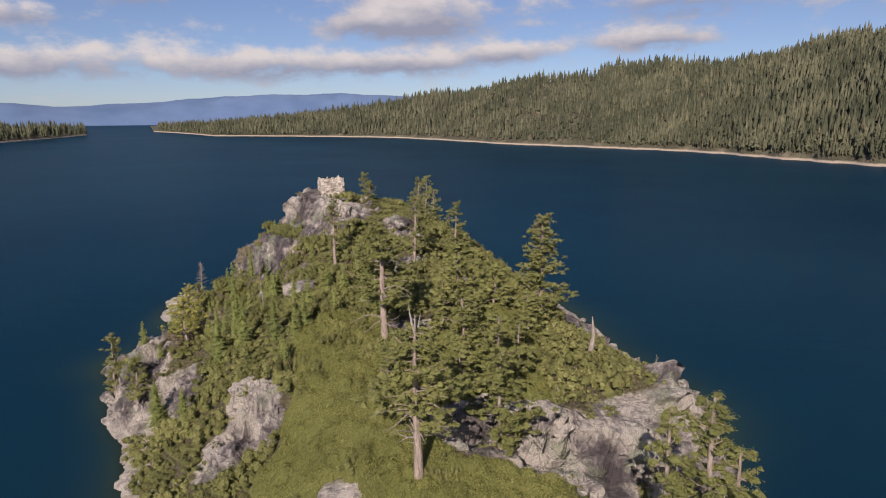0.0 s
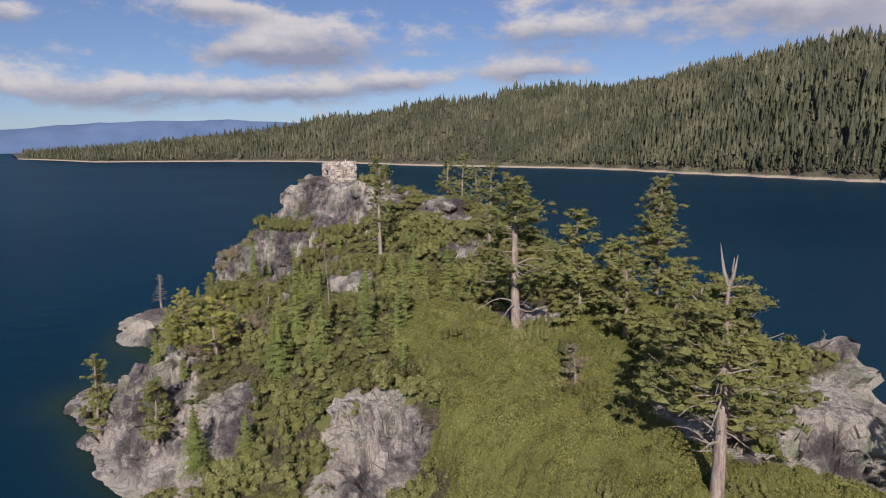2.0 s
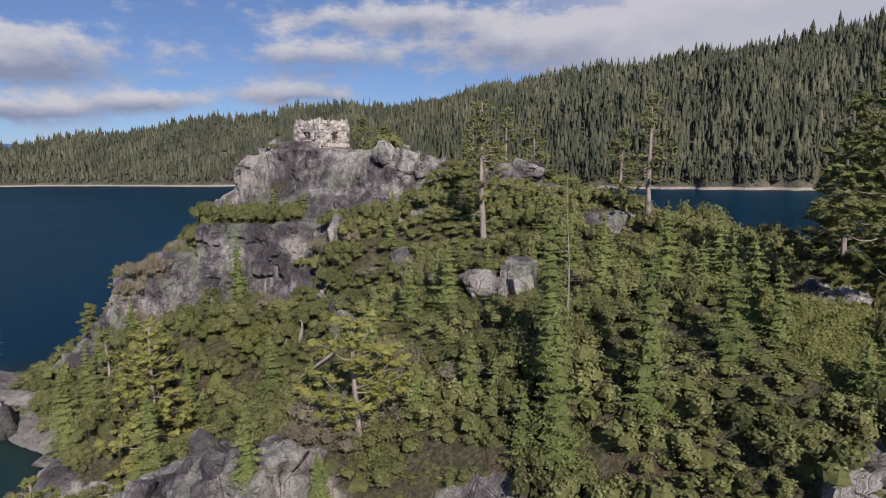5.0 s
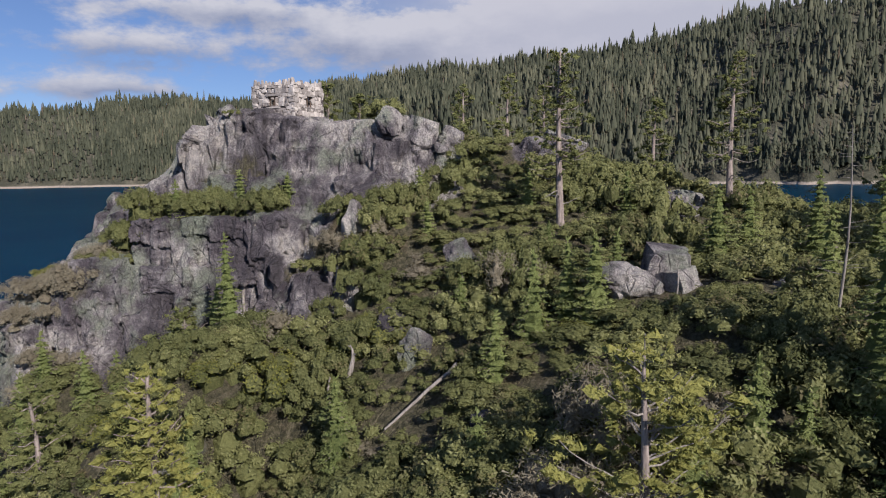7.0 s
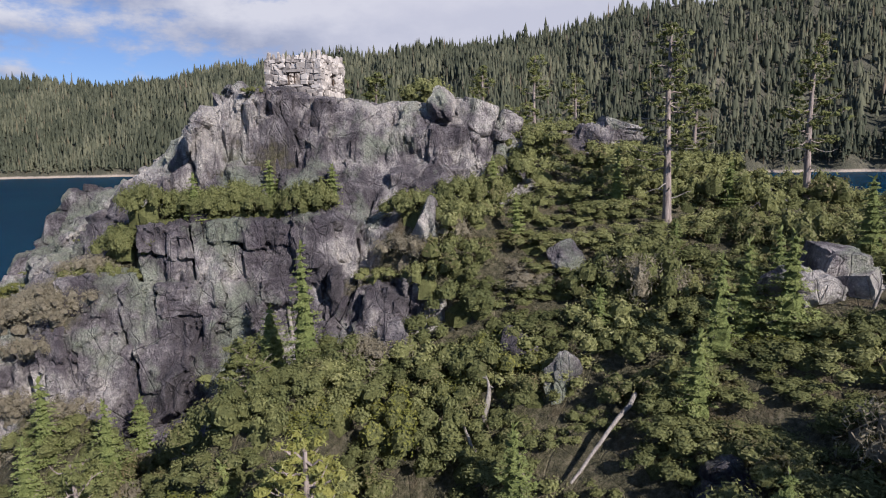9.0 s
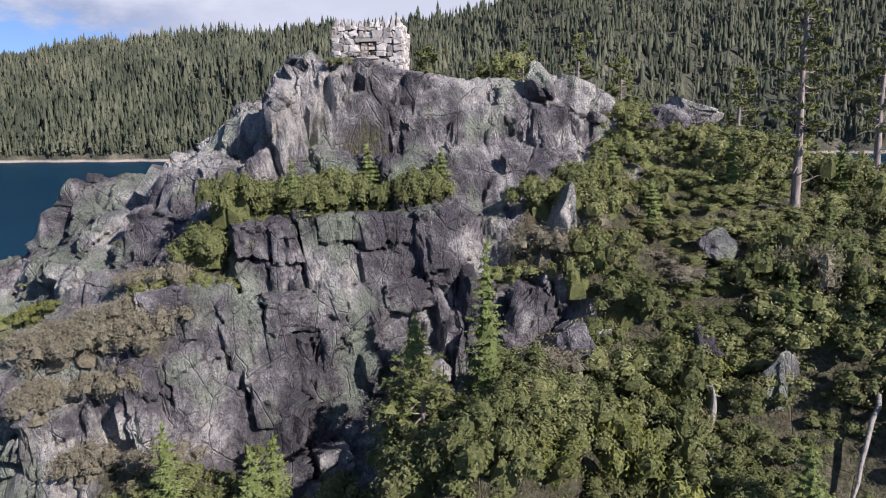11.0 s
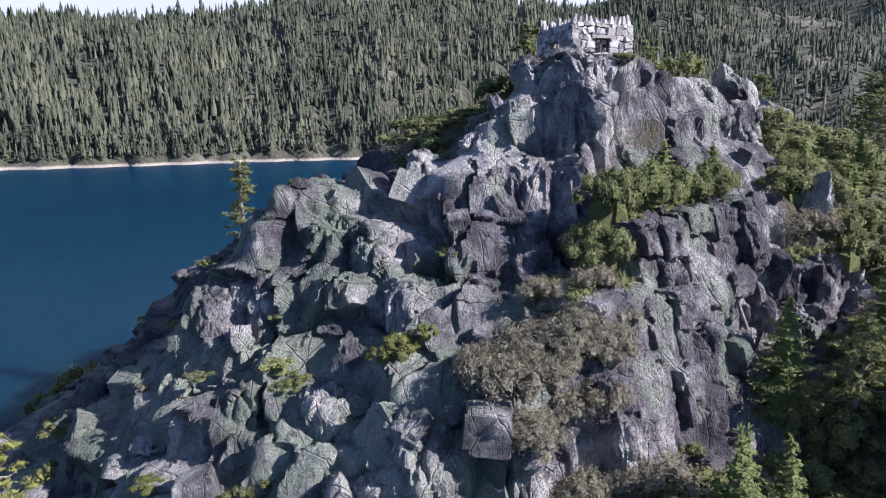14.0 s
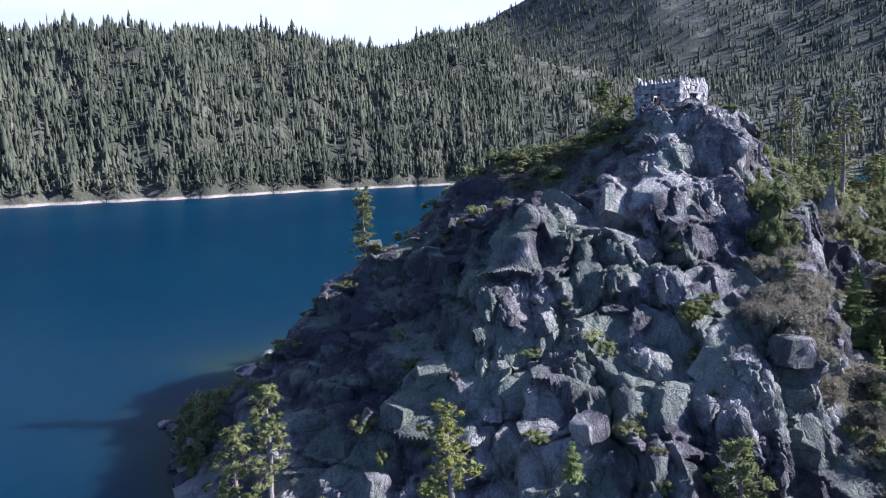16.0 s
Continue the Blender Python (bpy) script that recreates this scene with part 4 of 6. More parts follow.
def tube(path, radii, sides=7):
    """Corners and quads of a tube along a path."""
    path, radii = np.asarray(path, float), np.asarray(radii, float)
    d = np.gradient(path, axis=0)
    d /= np.linalg.norm(d, axis=1)[:, None] + 1e-9
    ref = np.where(np.abs(d[:, 2:3]) > 0.9, np.array([[1.0, 0, 0]]), np.array([[0, 0, 1.0]]))
    u = np.cross(d, ref)
    u /= np.linalg.norm(u, axis=1)[:, None] + 1e-9
    v = np.cross(d, u)
    ang = np.arange(sides) * 6.28318 / sides
    ring = path[:, None] + radii[:, None, None] * (np.cos(ang)[None, :, None] * u[:, None] + np.sin(ang)[None, :, None] * v[:, None])
    n = len(path)
    i = np.arange(n * sides).reshape(n, sides)
    j = np.roll(i, -1, axis=1)
    f = np.stack([i[:-1], j[:-1], j[1:], i[1:]], -1).reshape(-1, 4)
    return ring.reshape(-1, 3), f


def joined(pieces):
    verts, faces, base = [], [], 0
    for v, f in pieces:
        verts.append(v)
        faces.append(f + base)
        base += len(v)
    return np.concatenate(verts), np.concatenate(faces)


def unit(v):
    return v / (np.linalg.norm(v, axis=-1, keepdims=True) + 1e-9)


def leaves(c, n, length, width, rng):
    """One folded leaf-shaped quad at every centre c, lying across its normal n."""
    k = len(c)
    t = unit(np.cross(n, rng.normal(0, 1, (k, 3))))
    s = np.cross(n, t)
    L = (length * rng.uniform(0.7, 1.3, k))[:, None]
    W = (width * rng.uniform(0.7, 1.3, k))[:, None]
    v = np.stack([c - t * L * 0.5, c + s * W * 0.5 - n * W * 0.25, c + t * L * 0.5, c - s * W * 0.5 - n * W * 0.25], 1).reshape(-1, 3)
    return v, np.arange(k * 4).reshape(-1, 4)


def spikes(c, d, length, width, rng):
    """Narrow quads from c along d: needle tufts."""
    k = len(c)
    s = unit(np.cross(d, rng.normal(0, 1, (k, 3))))
    L = (length * rng.uniform(0.7, 1.3, k))[:, None]
    W = width * rng.uniform(0.8, 1.2, k)[:, None]
    v = np.stack([c, c + d * L * 0.55 + s * W * 0.5, c + d * L, c + d * L * 0.55 - s * W * 0.5], 1).reshape(-1, 3)
    return v, np.arange(k * 4).reshape(-1, 4)


# ---- brush ----
def tri_leaves(c, n, length, width, rng):
    """One three-cornered spray at every centre c, lying across its normal n."""
    k = len(c)
    t = unit(np.cross(n, rng.normal(0, 1, (k, 3))))
    s = np.cross(n, t)
    L = (length * rng.uniform(0.7, 1.35, k))[:, None]
    W = (width * rng.uniform(0.7, 1.35, k))[:, None]
    v = np.stack([c - t * L * 0.4 - s * W * 0.5, c + t * L * 0.6, c - t * L * 0.4 + s * W * 0.5], 1).reshape(-1, 3)
    return v, np.arange(k * 3).reshape(-1, 3)


def bush_shape(seed, count, size, lumps_n=14, twigs=False):
    """A mounded bush about 1 m in radius: rounded clumps packed on a dome, each with a skin of small leaf sprays."""
    rng = np.random.default_rng(seed)
    lumps = [(0.0, 0.0, -0.15, 0.62)]
    for i in range(lumps_n):
        r = 0.88 * math.sqrt((i + 0.3) / lumps_n) * rng.uniform(0.88, 1.12)
        a = i * 2.4 + rng.normal(0, 0.25)
        tall = 0.66 * math.sqrt(max(1.05 - r * r, 0.04))
        lumps.append((r * math.cos(a), r * math.sin(a), tall * rng.uniform(0.72, 1.12) - 0.05, rng.uniform(0.20, 0.36)))
    per, full = count // lumps_n, 0.6 if twigs else 0.74
    cs, ns = [], []
    for lx, ly, lz, lr in lumps[1:]:
        d = unit(rng.normal(0, 1, (per, 3)) + np.array([0.6 * lx, 0.6 * ly, 0.7]))
        cs.append(np.array([lx, ly, lz]) + d * lr * rng.uniform(0.72, 1.18, (per, 1)))
        ns.append(unit(d + rng.normal(0, 0.35, (per, 3)) + np.array([0, 0, 0.2])))
    c, n = np.concatenate(cs), np.concatenate(ns)
    keep = c[:, 2] > -0.05
    if twigs:
        c = c * rng.uniform(0.93, 1.1, (len(c), 1))
        v, f = tri_leaves(c[keep], unit(rng.normal(0, 1, (keep.sum(), 3)) + 0.5 * n[keep]), size, size * 0.2, rng)
    else:
        v, f = tri_leaves(c[keep], n[keep], size, size * 0.7, rng)
    cores = []
    for lx, ly, lz, lr in lumps:
        u = np.array([-0.4, 0.45, 1.5])
        path = np.stack([lx + u * 0, ly + u * 0, lz + np.sin(u) * lr * full], -1)
        tv, tf = tube(path, np.maximum(np.cos(u) * lr * full, 0.05 * lr), 6)
        cores.append((tv + rng.normal(0, 0.08 * lr, tv.shape), tf))
    cv, cf = joined(cores)
    return v, f, cv, np.concatenate([cf[:, [0, 1, 2]], cf[:, [0, 2, 3]]])


def two_tone(name, v, f, mat, cv, cf, core):
    me = mesh_of(name, np.concatenate([v, cv]), np.concatenate([f, cf + len(v)]), mat, smooth=False)
    me.materials.append(core)
    idx = np.zeros(len(f) + len(cf), dtype=np.int32)
    idx[len(f):] = 1
    me.polygons.foreach_set("material_index", idx)
    return me


FINE = [bush_shape(100 + i, 1150, 0.064, 12) for i in range(6)]
NEAR = [bush_shape(180 + i, 640, 0.074, 10) for i in range(6)]
MID = [bush_shape(200 + i, 280, 0.095, 8) for i in range(6)]
LOW = [bush_shape(220 + i, 70, 0.2, 7) for i in range(6)]
TWIGS = [bush_shape(260 + i, 1500, 0.13, 14, twigs=True) for i in range(6)]
BUSH_MESH = {}
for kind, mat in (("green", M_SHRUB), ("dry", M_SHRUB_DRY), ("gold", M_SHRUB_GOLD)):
    BUSH_MESH[kind] = [two_tone("shrub_" + kind, v, f, mat, cv, cf, M_CORE_SHADE if kind != "dry" else M_CORE_DRY) for v, f, cv, cf in (TWIGS if kind == "dry" else FINE)]
BUSH_LABEL = {"green": "rounded olive-green manzanita bush on the slope", "dry": "leafless grey-brown brush among the rocks", "gold": "yellow-green leafy bush in a rock crevice"}


def bush(kind, x, y, r, hgt, rng, sink=0.25):
    me = BUSH_MESH[kind][int(rng.integers(0, len(FINE)))]
    ob = new("bush", me)
    ob.matrix_world = pose(x, y, min(crust(x, y), at(x, y) + 0.9) - sink, 0, 0, float(rng.uniform(0, 360))) @ Matrix.Diagonal((r, r, hgt, 1))
    return tagged(ob, BUSH_LABEL[kind], "bush", "brush on the island")


def oak_mat(px, py):
    """One continuous low mat of small oaks: soft mounds over the ground round the given stems, with a skin of leaf sprays."""
    rng = np.random.default_rng(77)
    step = 0.25
    gx, gy = np.arange(px.min() - 2.4, px.max() + 2.4, step), np.arange(py.min() - 2.4, py.max() + 2.4, step)
    X, Y = np.meshgrid(gx, gy)
    cover = np.zeros(X.shape)
    for a, b in zip(px, py):
        i, j = int((a - gx[0]) / step), int((b - gy[0]) / step)
        box = (slice(max(j - 11, 0), j + 12), slice(max(i - 11, 0), i + 12))
        cover[box] += np.exp(-((X[box] - a) ** 2 + (Y[box] - b) ** 2) / 1.7)
    cover = np.clip((cover - 0.35) / 0.75, 0, 1) ** 0.6
    billow = np.abs(fbm(X * 0.62, Y * 0.62, X * 0 + 4, 2, 322))
    mound = 0.55 + 1.6 * fbm(X * 0.28, Y * 0.28, X * 0 + 1.5, 2, 321) + 2.3 * billow + 0.6 * np.abs(fbm(X * 1.5, Y * 1.5, X * 0 + 7, 2, 323))
    Z = island_height(X.ravel(), Y.ravel()).reshape(X.shape) + cover * np.clip(mound, 0.2, 2.6) - 0.35 * (1 - cover)
    rows, cols = X.shape
    ids = np.arange(rows * cols).reshape(rows, cols)
    quads = np.stack([ids[:-1, :-1], ids[:-1, 1:], ids[1:, 1:], ids[1:, :-1]], -1).reshape(-1, 4)
    quads = quads[cover.ravel()[quads].max(axis=1) > 0.02]
    sheet = np.stack([X, Y, Z], -1).reshape(-1, 3)
    used, back = np.unique(quads, return_inverse=True)
    quads = back.reshape(-1, 4)
    corners = sheet[used]
    corners[:, :2] += rng.uniform(-0.1, 0.1, (len(used), 2))
    slope_y, slope_x = np.gradient(Z, step)
    normal = unit(np.stack([-slope_x, -slope_y, np.ones(X.shape)], -1).reshape(-1, 3))[used]
    pick = rng.integers(0, len(quads), 190000)
    w = rng.dirichlet((1, 1, 1, 1), len(pick))[:, :, None]
    c = (corners[quads[pick]] * w).sum(axis=1)
    n = unit((normal[quads[pick]] * w).sum(axis=1) + rng.normal(0, 0.75, (len(pick), 3)))
    c = c + (0, 0, 0.05) + rng.normal(0, 0.08, (len(pick), 3))
    v, f = tri_leaves(c, n, 0.14, 0.1, rng)
    me = two_tone("oak_mat", v, f, M_MAT, corners, np.concatenate([quads[:, [0, 1, 2]], quads[:, [0, 2, 3]]]), M_CORE_MAT_SHADE)
    patch = 0.1 + 0.9 * fbm(c[:, 0] * 0.6, c[:, 1] * 0.6, c[:, 0] * 0, 3, 324)
    attribute(me, "tint", np.concatenate([np.repeat(patch, 3), np.full(len(corners), 0.1)]))
    tagged(new("oak_mat", me), "low bright green mat of shrubs on the plateau", "shrubs", kind="stuff")


def build_brush():
    rng = np.random.default_rng(21)
    step = 1.75
    gx, gy = np.meshgrid(np.arange(-60, 42, step), np.arange(38, 184, step))
    x = gx.ravel() + rng.uniform(-0.8, 0.8, gx.size)
    y = gy.ravel() + rng.uniform(-0.8, 0.8, gx.size)
    z = island_height(x, y)
    rock = np.clip(bare_rock(x, y) + 0.9 * fbm(x * 0.16, y * 0.16, z * 0 + 3, 3, 5), 0, 1)
    slope = np.hypot(island_height(x + 0.5, y) - island_height(x - 0.5, y), island_height(x, y + 0.5) - island_height(x, y - 0.5))
    luck = rng.uniform(0, 1, len(x))
    north = (x < -14) & (y > 138)
    keep = (z > 1.0) & (((rock < 0.55) & (luck < 0.97) & (slope < 2.4)) | ((rock >= 0.45) & (luck < np.where(north, 0.17, 0.05)) & (slope < 1.5)))
    keep &= (np.hypot(x + 24.2, y - 135.0) > 5.0) & (np.hypot(x + 23, y - 97.3) > 3.6) & ((x < 22) | (y < 100))
    keep &= (np.hypot(x + 31.5, y - 140.5) > 4.5) & (np.hypot(x + 37.0, y - 139.8) > 4.2) & (np.hypot(x + 46.0, y - 143.0) > 5.0)
    hollow = fbm(x * 0.22, y * 0.22, x * 0 + 5, 3, 303)
    keep &= ~((hollow > 0.29) & (x < -14) & (y > 86) & (y < 128))
    # room round the boulders, logs and the yellow pine
    for cx, cy, clear in ((-33.0, 108.6, 1.2), (-31.5, 112.0, 1.2), (-35.0, 117.5, 1.5), (-25.6, 111.0, 1.5), (-28.6, 119.8, 1.8), (-39.4, 90.3, 1.8), (-35.4, 105.3, 1.4), (-33.4, 104.8, 1.4), (-47.6, 111.5, 1.5), (-20.0, 91.0, 2.2), (-36.0, 111.4, 1.3), (-36.8, 100.2, 1.7), (-34.3, 103.4, 1.3), (-22.0, 91.6, 1.6)):
        keep &= np.hypot(x - cx, y - cy) > 0.7 * clear
    x, y, z, rock = x[keep], y[keep], z[keep], rock[keep]
    near = ((x > -49) & (x < -24) & (y > 90) & (y < 141)) | ((x < -14) & (y > 138))
    single = np.zeros(len(x), bool)
    single[rng.permutation(np.nonzero(near)[0])[:240]] = True
    # the ledge above the cliff, the brown brush below it, the bush in the cleft
    for kind, cx, cy, count, along, across, low, high in (("green", -33.4, 131.4, 30, 4.8, 1.2, 1.3, 1.9), ("dry", -44.6, 139.2, 30, 4.4, 1.7, 1.0, 1.7), ("green", -39.2, 136.2, 9, 1.5, 0.8, 1.1, 1.6), ("gold", -43.8, 146.5, 5, 1.4, 0.9, 0.7, 1.1)):
        for k in range(count):
            u, v = rng.uniform(-along, along), rng.normal(0, across * 0.6)
            r = rng.uniform(low, high)
            px, py = cx - 0.68 * u - 0.74 * v, cy + 0.74 * u - 0.68 * v
            bush(kind, px, py, r, r * rng.uniform(0.85, 1.25) * (1.3 if kind == "green" else 1.0), rng, -0.75 if kind == "green" else -0.2)
    for px, py in ((-28.4, 87.2), (-28.0, 88.9), (-29.6, 88.0), (-26.9, 86.2), (-25.4, 88.4), (-30.6, 86.2), (-25.8, 120.3), (-24.3, 119.4), (-22.6, 118.9), (-21.0, 119.2), (-27.0, 118.8), (-23.4, 120.8), (-19.4, 118.6)):
        bush("green", px, py, rng.uniform(1.5, 2.1), rng.uniform(1.8, 2.7), rng)
    lawn = (y < 86) & (x > -18.5 + 1.5 * np.sin(y * 0.4)) & (x < 12)
    oak_mat(x[lawn], y[lawn])
    pieces = []
    for i in np.nonzero(~lawn | (rng.uniform(0, 1, len(x)) < 0.4))[0]:
        big = rng.uniform(1.0, 2.25) * (0.5 if rock[i] > 0.45 else 1.0)
        tall = big * rng.uniform(0.75, 1.2)
        if lawn[i]:
            big, tall = rng.uniform(0.9, 1.6), rng.uniform(1.4, 2.3)
        swell = fbm(np.array([x[i] * 0.16]), np.array([y[i] * 0.16]), np.array([2.5]), 2, 311)[0]
        tall *= float(np.clip(1.0 + 2.2 * swell, 0.5, 1.6))
        big *= 1.12
        dryness = smooth_noise(np.array([x[i] * 0.11]), np.array([y[i] * 0.11]), np.array([0.5]), 7)[0]
        brown = math.hypot(x[i] + 47.5, y[i] - 138.0) < 5
        if single[i]:
            kind = "dry" if (brown or dryness > 0.78 or rng.uniform() < 0.07) else ("gold" if rng.uniform() < (0.2 if y[i] > 141 else 0.06) else "green")
            if crust(x[i], y[i]) > z[i] + 1.5:
                continue
            bush(kind, x[i], y[i], big * (0.85 if y[i] > 141 else 1.0), tall * (0.8 if y[i] > 141 else 1.0), rng)
        else:
            hidden = x[i] > 14 or (x[i] > -6 and y[i] > 122)
            close = lawn[i] or (x[i] < -15 and 85 < y[i] < 142)
            v, f, cv, cf = (LOW if hidden else NEAR if close else MID)[int(rng.integers(0, 6))]
            pieces.append((v, f, cv, cf, rng.uniform(0, 6.28), x[i], y[i], z[i] - 0.25, big, tall))
    vs, fs, cvs, cfs, b1, b2, own, core_own = [], [], [], [], 0, 0, [], []
    for v, f, cv, cf, turn, px, py, pz, big, tall in pieces:
        c, s = math.cos(turn) * big, math.sin(turn) * big
        m = np.array([[c, -s, 0], [s, c, 0], [0, 0, tall]]).T
        vs.append(v @ m + (px, py, pz))
        fs.append(f + b1)
        cvs.append(cv @ m + (px, py, pz))
        cfs.append(cf + b2)
        b1 += len(v)
        b2 += len(cv)
        tint = rng.normal(0.1, 0.22)
        own.append(np.full(len(v), tint))
        core_own.append(np.full(len(cv), tint))
    me = two_tone("shrub_cover", np.concatenate(vs), np.concatenate(fs), M_SHRUB, np.concatenate(cvs), np.concatenate(cfs), M_CORE_SHADE)
    attribute(me, "tint", np.concatenate(own + core_own))
    tagged(new("shrub_cover", me), "dense olive-green manzanita brush over the island", "shrubs", kind="stuff")


build_brush()


# ---- trees ----
def crown_of(tree, v, f, mat, limbs, wood=None, pads=None, inner=None):
    """The crown: needles, the limbs that carry them, and the packed needles inside, as one part."""
    lv, lf = joined(limbs)
    if pads is None:
        me = two_tone("crown", v, f, mat, lv, lf, wood or M_BARK)
    else:
        pv, pf = pads
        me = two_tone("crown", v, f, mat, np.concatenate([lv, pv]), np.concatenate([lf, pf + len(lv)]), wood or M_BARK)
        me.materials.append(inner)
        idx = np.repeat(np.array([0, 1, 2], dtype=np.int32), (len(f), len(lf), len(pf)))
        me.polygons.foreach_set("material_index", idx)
    return part("crown", me, tree)


PAD_V, PAD_F = tube([(0, 0, -0.6), (0, 0, 0.05), (0, 0, 0.8)], [0.12, 0.95, 0.10], 5)


def pine(x, y, top, seed, crown=0.35, spread=0.24, dead=6, lean=(0, 0), dense=1.0, side=None, label="", topless=False, sink=0.4, girth=1.0, mat=None, tuft=0.42, rise=0.0, pack=24, wood=None, bony=1.0, needle=0.23):
    """An open-crowned pine: tapered trunk, crooked limbs, pads of needle tufts, dead lower branches. top: height of its tip above the lake."""
    rng = np.random.default_rng(seed)
    z0 = at(x, y) - sink
    h = top - z0
    tree = thing("pine_tree", pose(x, y, z0), label or "tall pine with reddish-grey bark and olive-green needles", "pine tree", "pines on the island")
    t = np.linspace(0, 1, 12)
    path = np.stack([lean[0] * t ** 1.5 + 0.12 * np.sin(t * 5 + seed), lean[1] * t ** 1.5 + 0.12 * np.cos(t * 4 + seed), t * h], -1)
    rad = (0.016 * h + 0.05) * girth * (1.12 - t) ** 0.8 + 0.02
    rad[0] *= 1.3
    part("trunk", mesh_of("trunk", *tube(path, rad, 9), M_BARK), tree)
    limbs, tuft_c, tuft_d, pad_v, pad_f, pads_made = [], [], [], [], [], 0
    count = int((22 + 1.4 * h) * dense)
    for i in range(count):
        f = min(crown + (1 - crown) * ((i + rng.uniform(0, 1)) / count) ** 0.9, 0.985)
        p0 = np.array([np.interp(f, t, path[:, k]) for k in range(3)])
        a = rng.uniform(0, 6.28) if side is None else rng.normal(side, 0.95)
        rel = (f - crown) / (1 - crown)
        reach = spread * h * (1.04 - rel) ** 0.6 * (0.5 + 0.5 * min(1, rel * 4 + 0.4)) * rng.uniform(0.55, 1.12) + 0.25
        up = rng.uniform(-0.14, 0.22) + 0.35 * rel + rise
        s = np.linspace(0, 1, 6)
        curve = p0 + np.stack([np.cos(a) * reach * s, np.sin(a) * reach * s, reach * (up * s - 0.10 * np.sin(s * 3.14)) + 0.08 * np.sin(s * 9 + i)], -1)
        limbs.append(tube(curve, (0.02 + 0.045 * (1 - s)) * (0.4 + h / 25), 4))
        pads = max(3, int(reach * 2.7))
        for k in range(pads):
            q = rng.uniform(0.3, 1.04)
            wide = 0.11 * reach * (0.5 + q) + 0.06
            c = np.array([np.interp(q, s, curve[:, j]) for j in range(3)]) + rng.normal(0, (wide, wide, 0.16))
            size = 0.8 * tuft * rng.uniform(0.7, 1.5) * (0.75 + 0.12 * min(reach, 3.0))
            flat = size * rng.uniform(0.42, 0.65)
            turn = rng.uniform(0, 6.28)
            squash = rng.uniform(0.7, 1.0)
            pv = PAD_V * (size * 0.8, size * 0.8 * squash, flat * 0.85)
            pv = np.stack([pv[:, 0] * np.cos(turn) - pv[:, 1] * np.sin(turn), pv[:, 0] * np.sin(turn) + pv[:, 1] * np.cos(turn), pv[:, 2]], -1) + c
            pad_v.append(pv + rng.normal(0, 0.07, pv.shape))
            pad_f.append(PAD_F + pads_made)
            pads_made += len(PAD_V)
            d = unit(rng.normal(0, 1, (pack, 3)) + (0, 0, 0.35))
            tuft_c.append(c + d * (size, size, flat) * rng.uniform(0.7, 1.4, (pack, 1)))
            tuft_d.append(unit(d * (1, 1, 1.3) + rng.normal(0, 0.5, (pack, 3)) + (0, 0, 0.2)))
    if not topless:
        m = 26
        tuft_c.append(np.stack([np.full(m, path[-1, 0]), np.full(m, path[-1, 1]), h - rng.uniform(0, 0.9, m)], -1))
        tuft_d.append(unit(rng.normal(0, 0.6, (m, 3)) + (0, 0, 1)))
    v, f = leaves(np.concatenate(tuft_c), np.concatenate(tuft_d), needle, needle * 0.25, rng)
    inner = {M_PINE_GOLD: M_CORE_GOLD, M_SHRUB_DRY: M_CORE_DRY, M_SHRUB: M_CORE_SHADE}.get(mat, M_CORE_PINE)
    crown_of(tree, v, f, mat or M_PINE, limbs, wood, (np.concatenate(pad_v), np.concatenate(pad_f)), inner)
    for i in range(dead):
        f = rng.uniform(crown * 0.45, crown + 0.15) if not topless else rng.uniform(0.22, 0.66)
        p0 = np.array([np.interp(f, t, path[:, k]) for k in range(3)])
        a = rng.uniform(0, 6.28)
        reach = rng.uniform(0.06, 0.17) * h * bony
        s = np.linspace(0, 1, 6)
        bit = tube(p0 + np.stack([np.cos(a) * reach * s, np.sin(a) * reach * s, reach * (0.05 * s + 0.13 * np.sin(s * 4 + i))], -1), (0.012 + 0.06 * (1 - s)) * (h / 16) * bony ** 0.5, 5)
        part("dead_branch", mesh_of("dead_branch", *bit, M_DEAD), tree, "bare bleached dead branch")
    if topless:
        for i in range(3):
            s = np.linspace(0, 1, 4)
            a = i * 2.1 + 0.6
            bit = tube(path[-1] + np.stack([np.cos(a) * s ** 0.6 * 0.6, np.sin(a) * s ** 0.6 * 0.6, s * rng.uniform(1.6, 2.6) - 0.2], -1), 0.14 * (1.1 - s), 6)
            part("dead_top", mesh_of("dead_top", *bit, M_DEAD), tree, "bleached broken spire")
    return tree


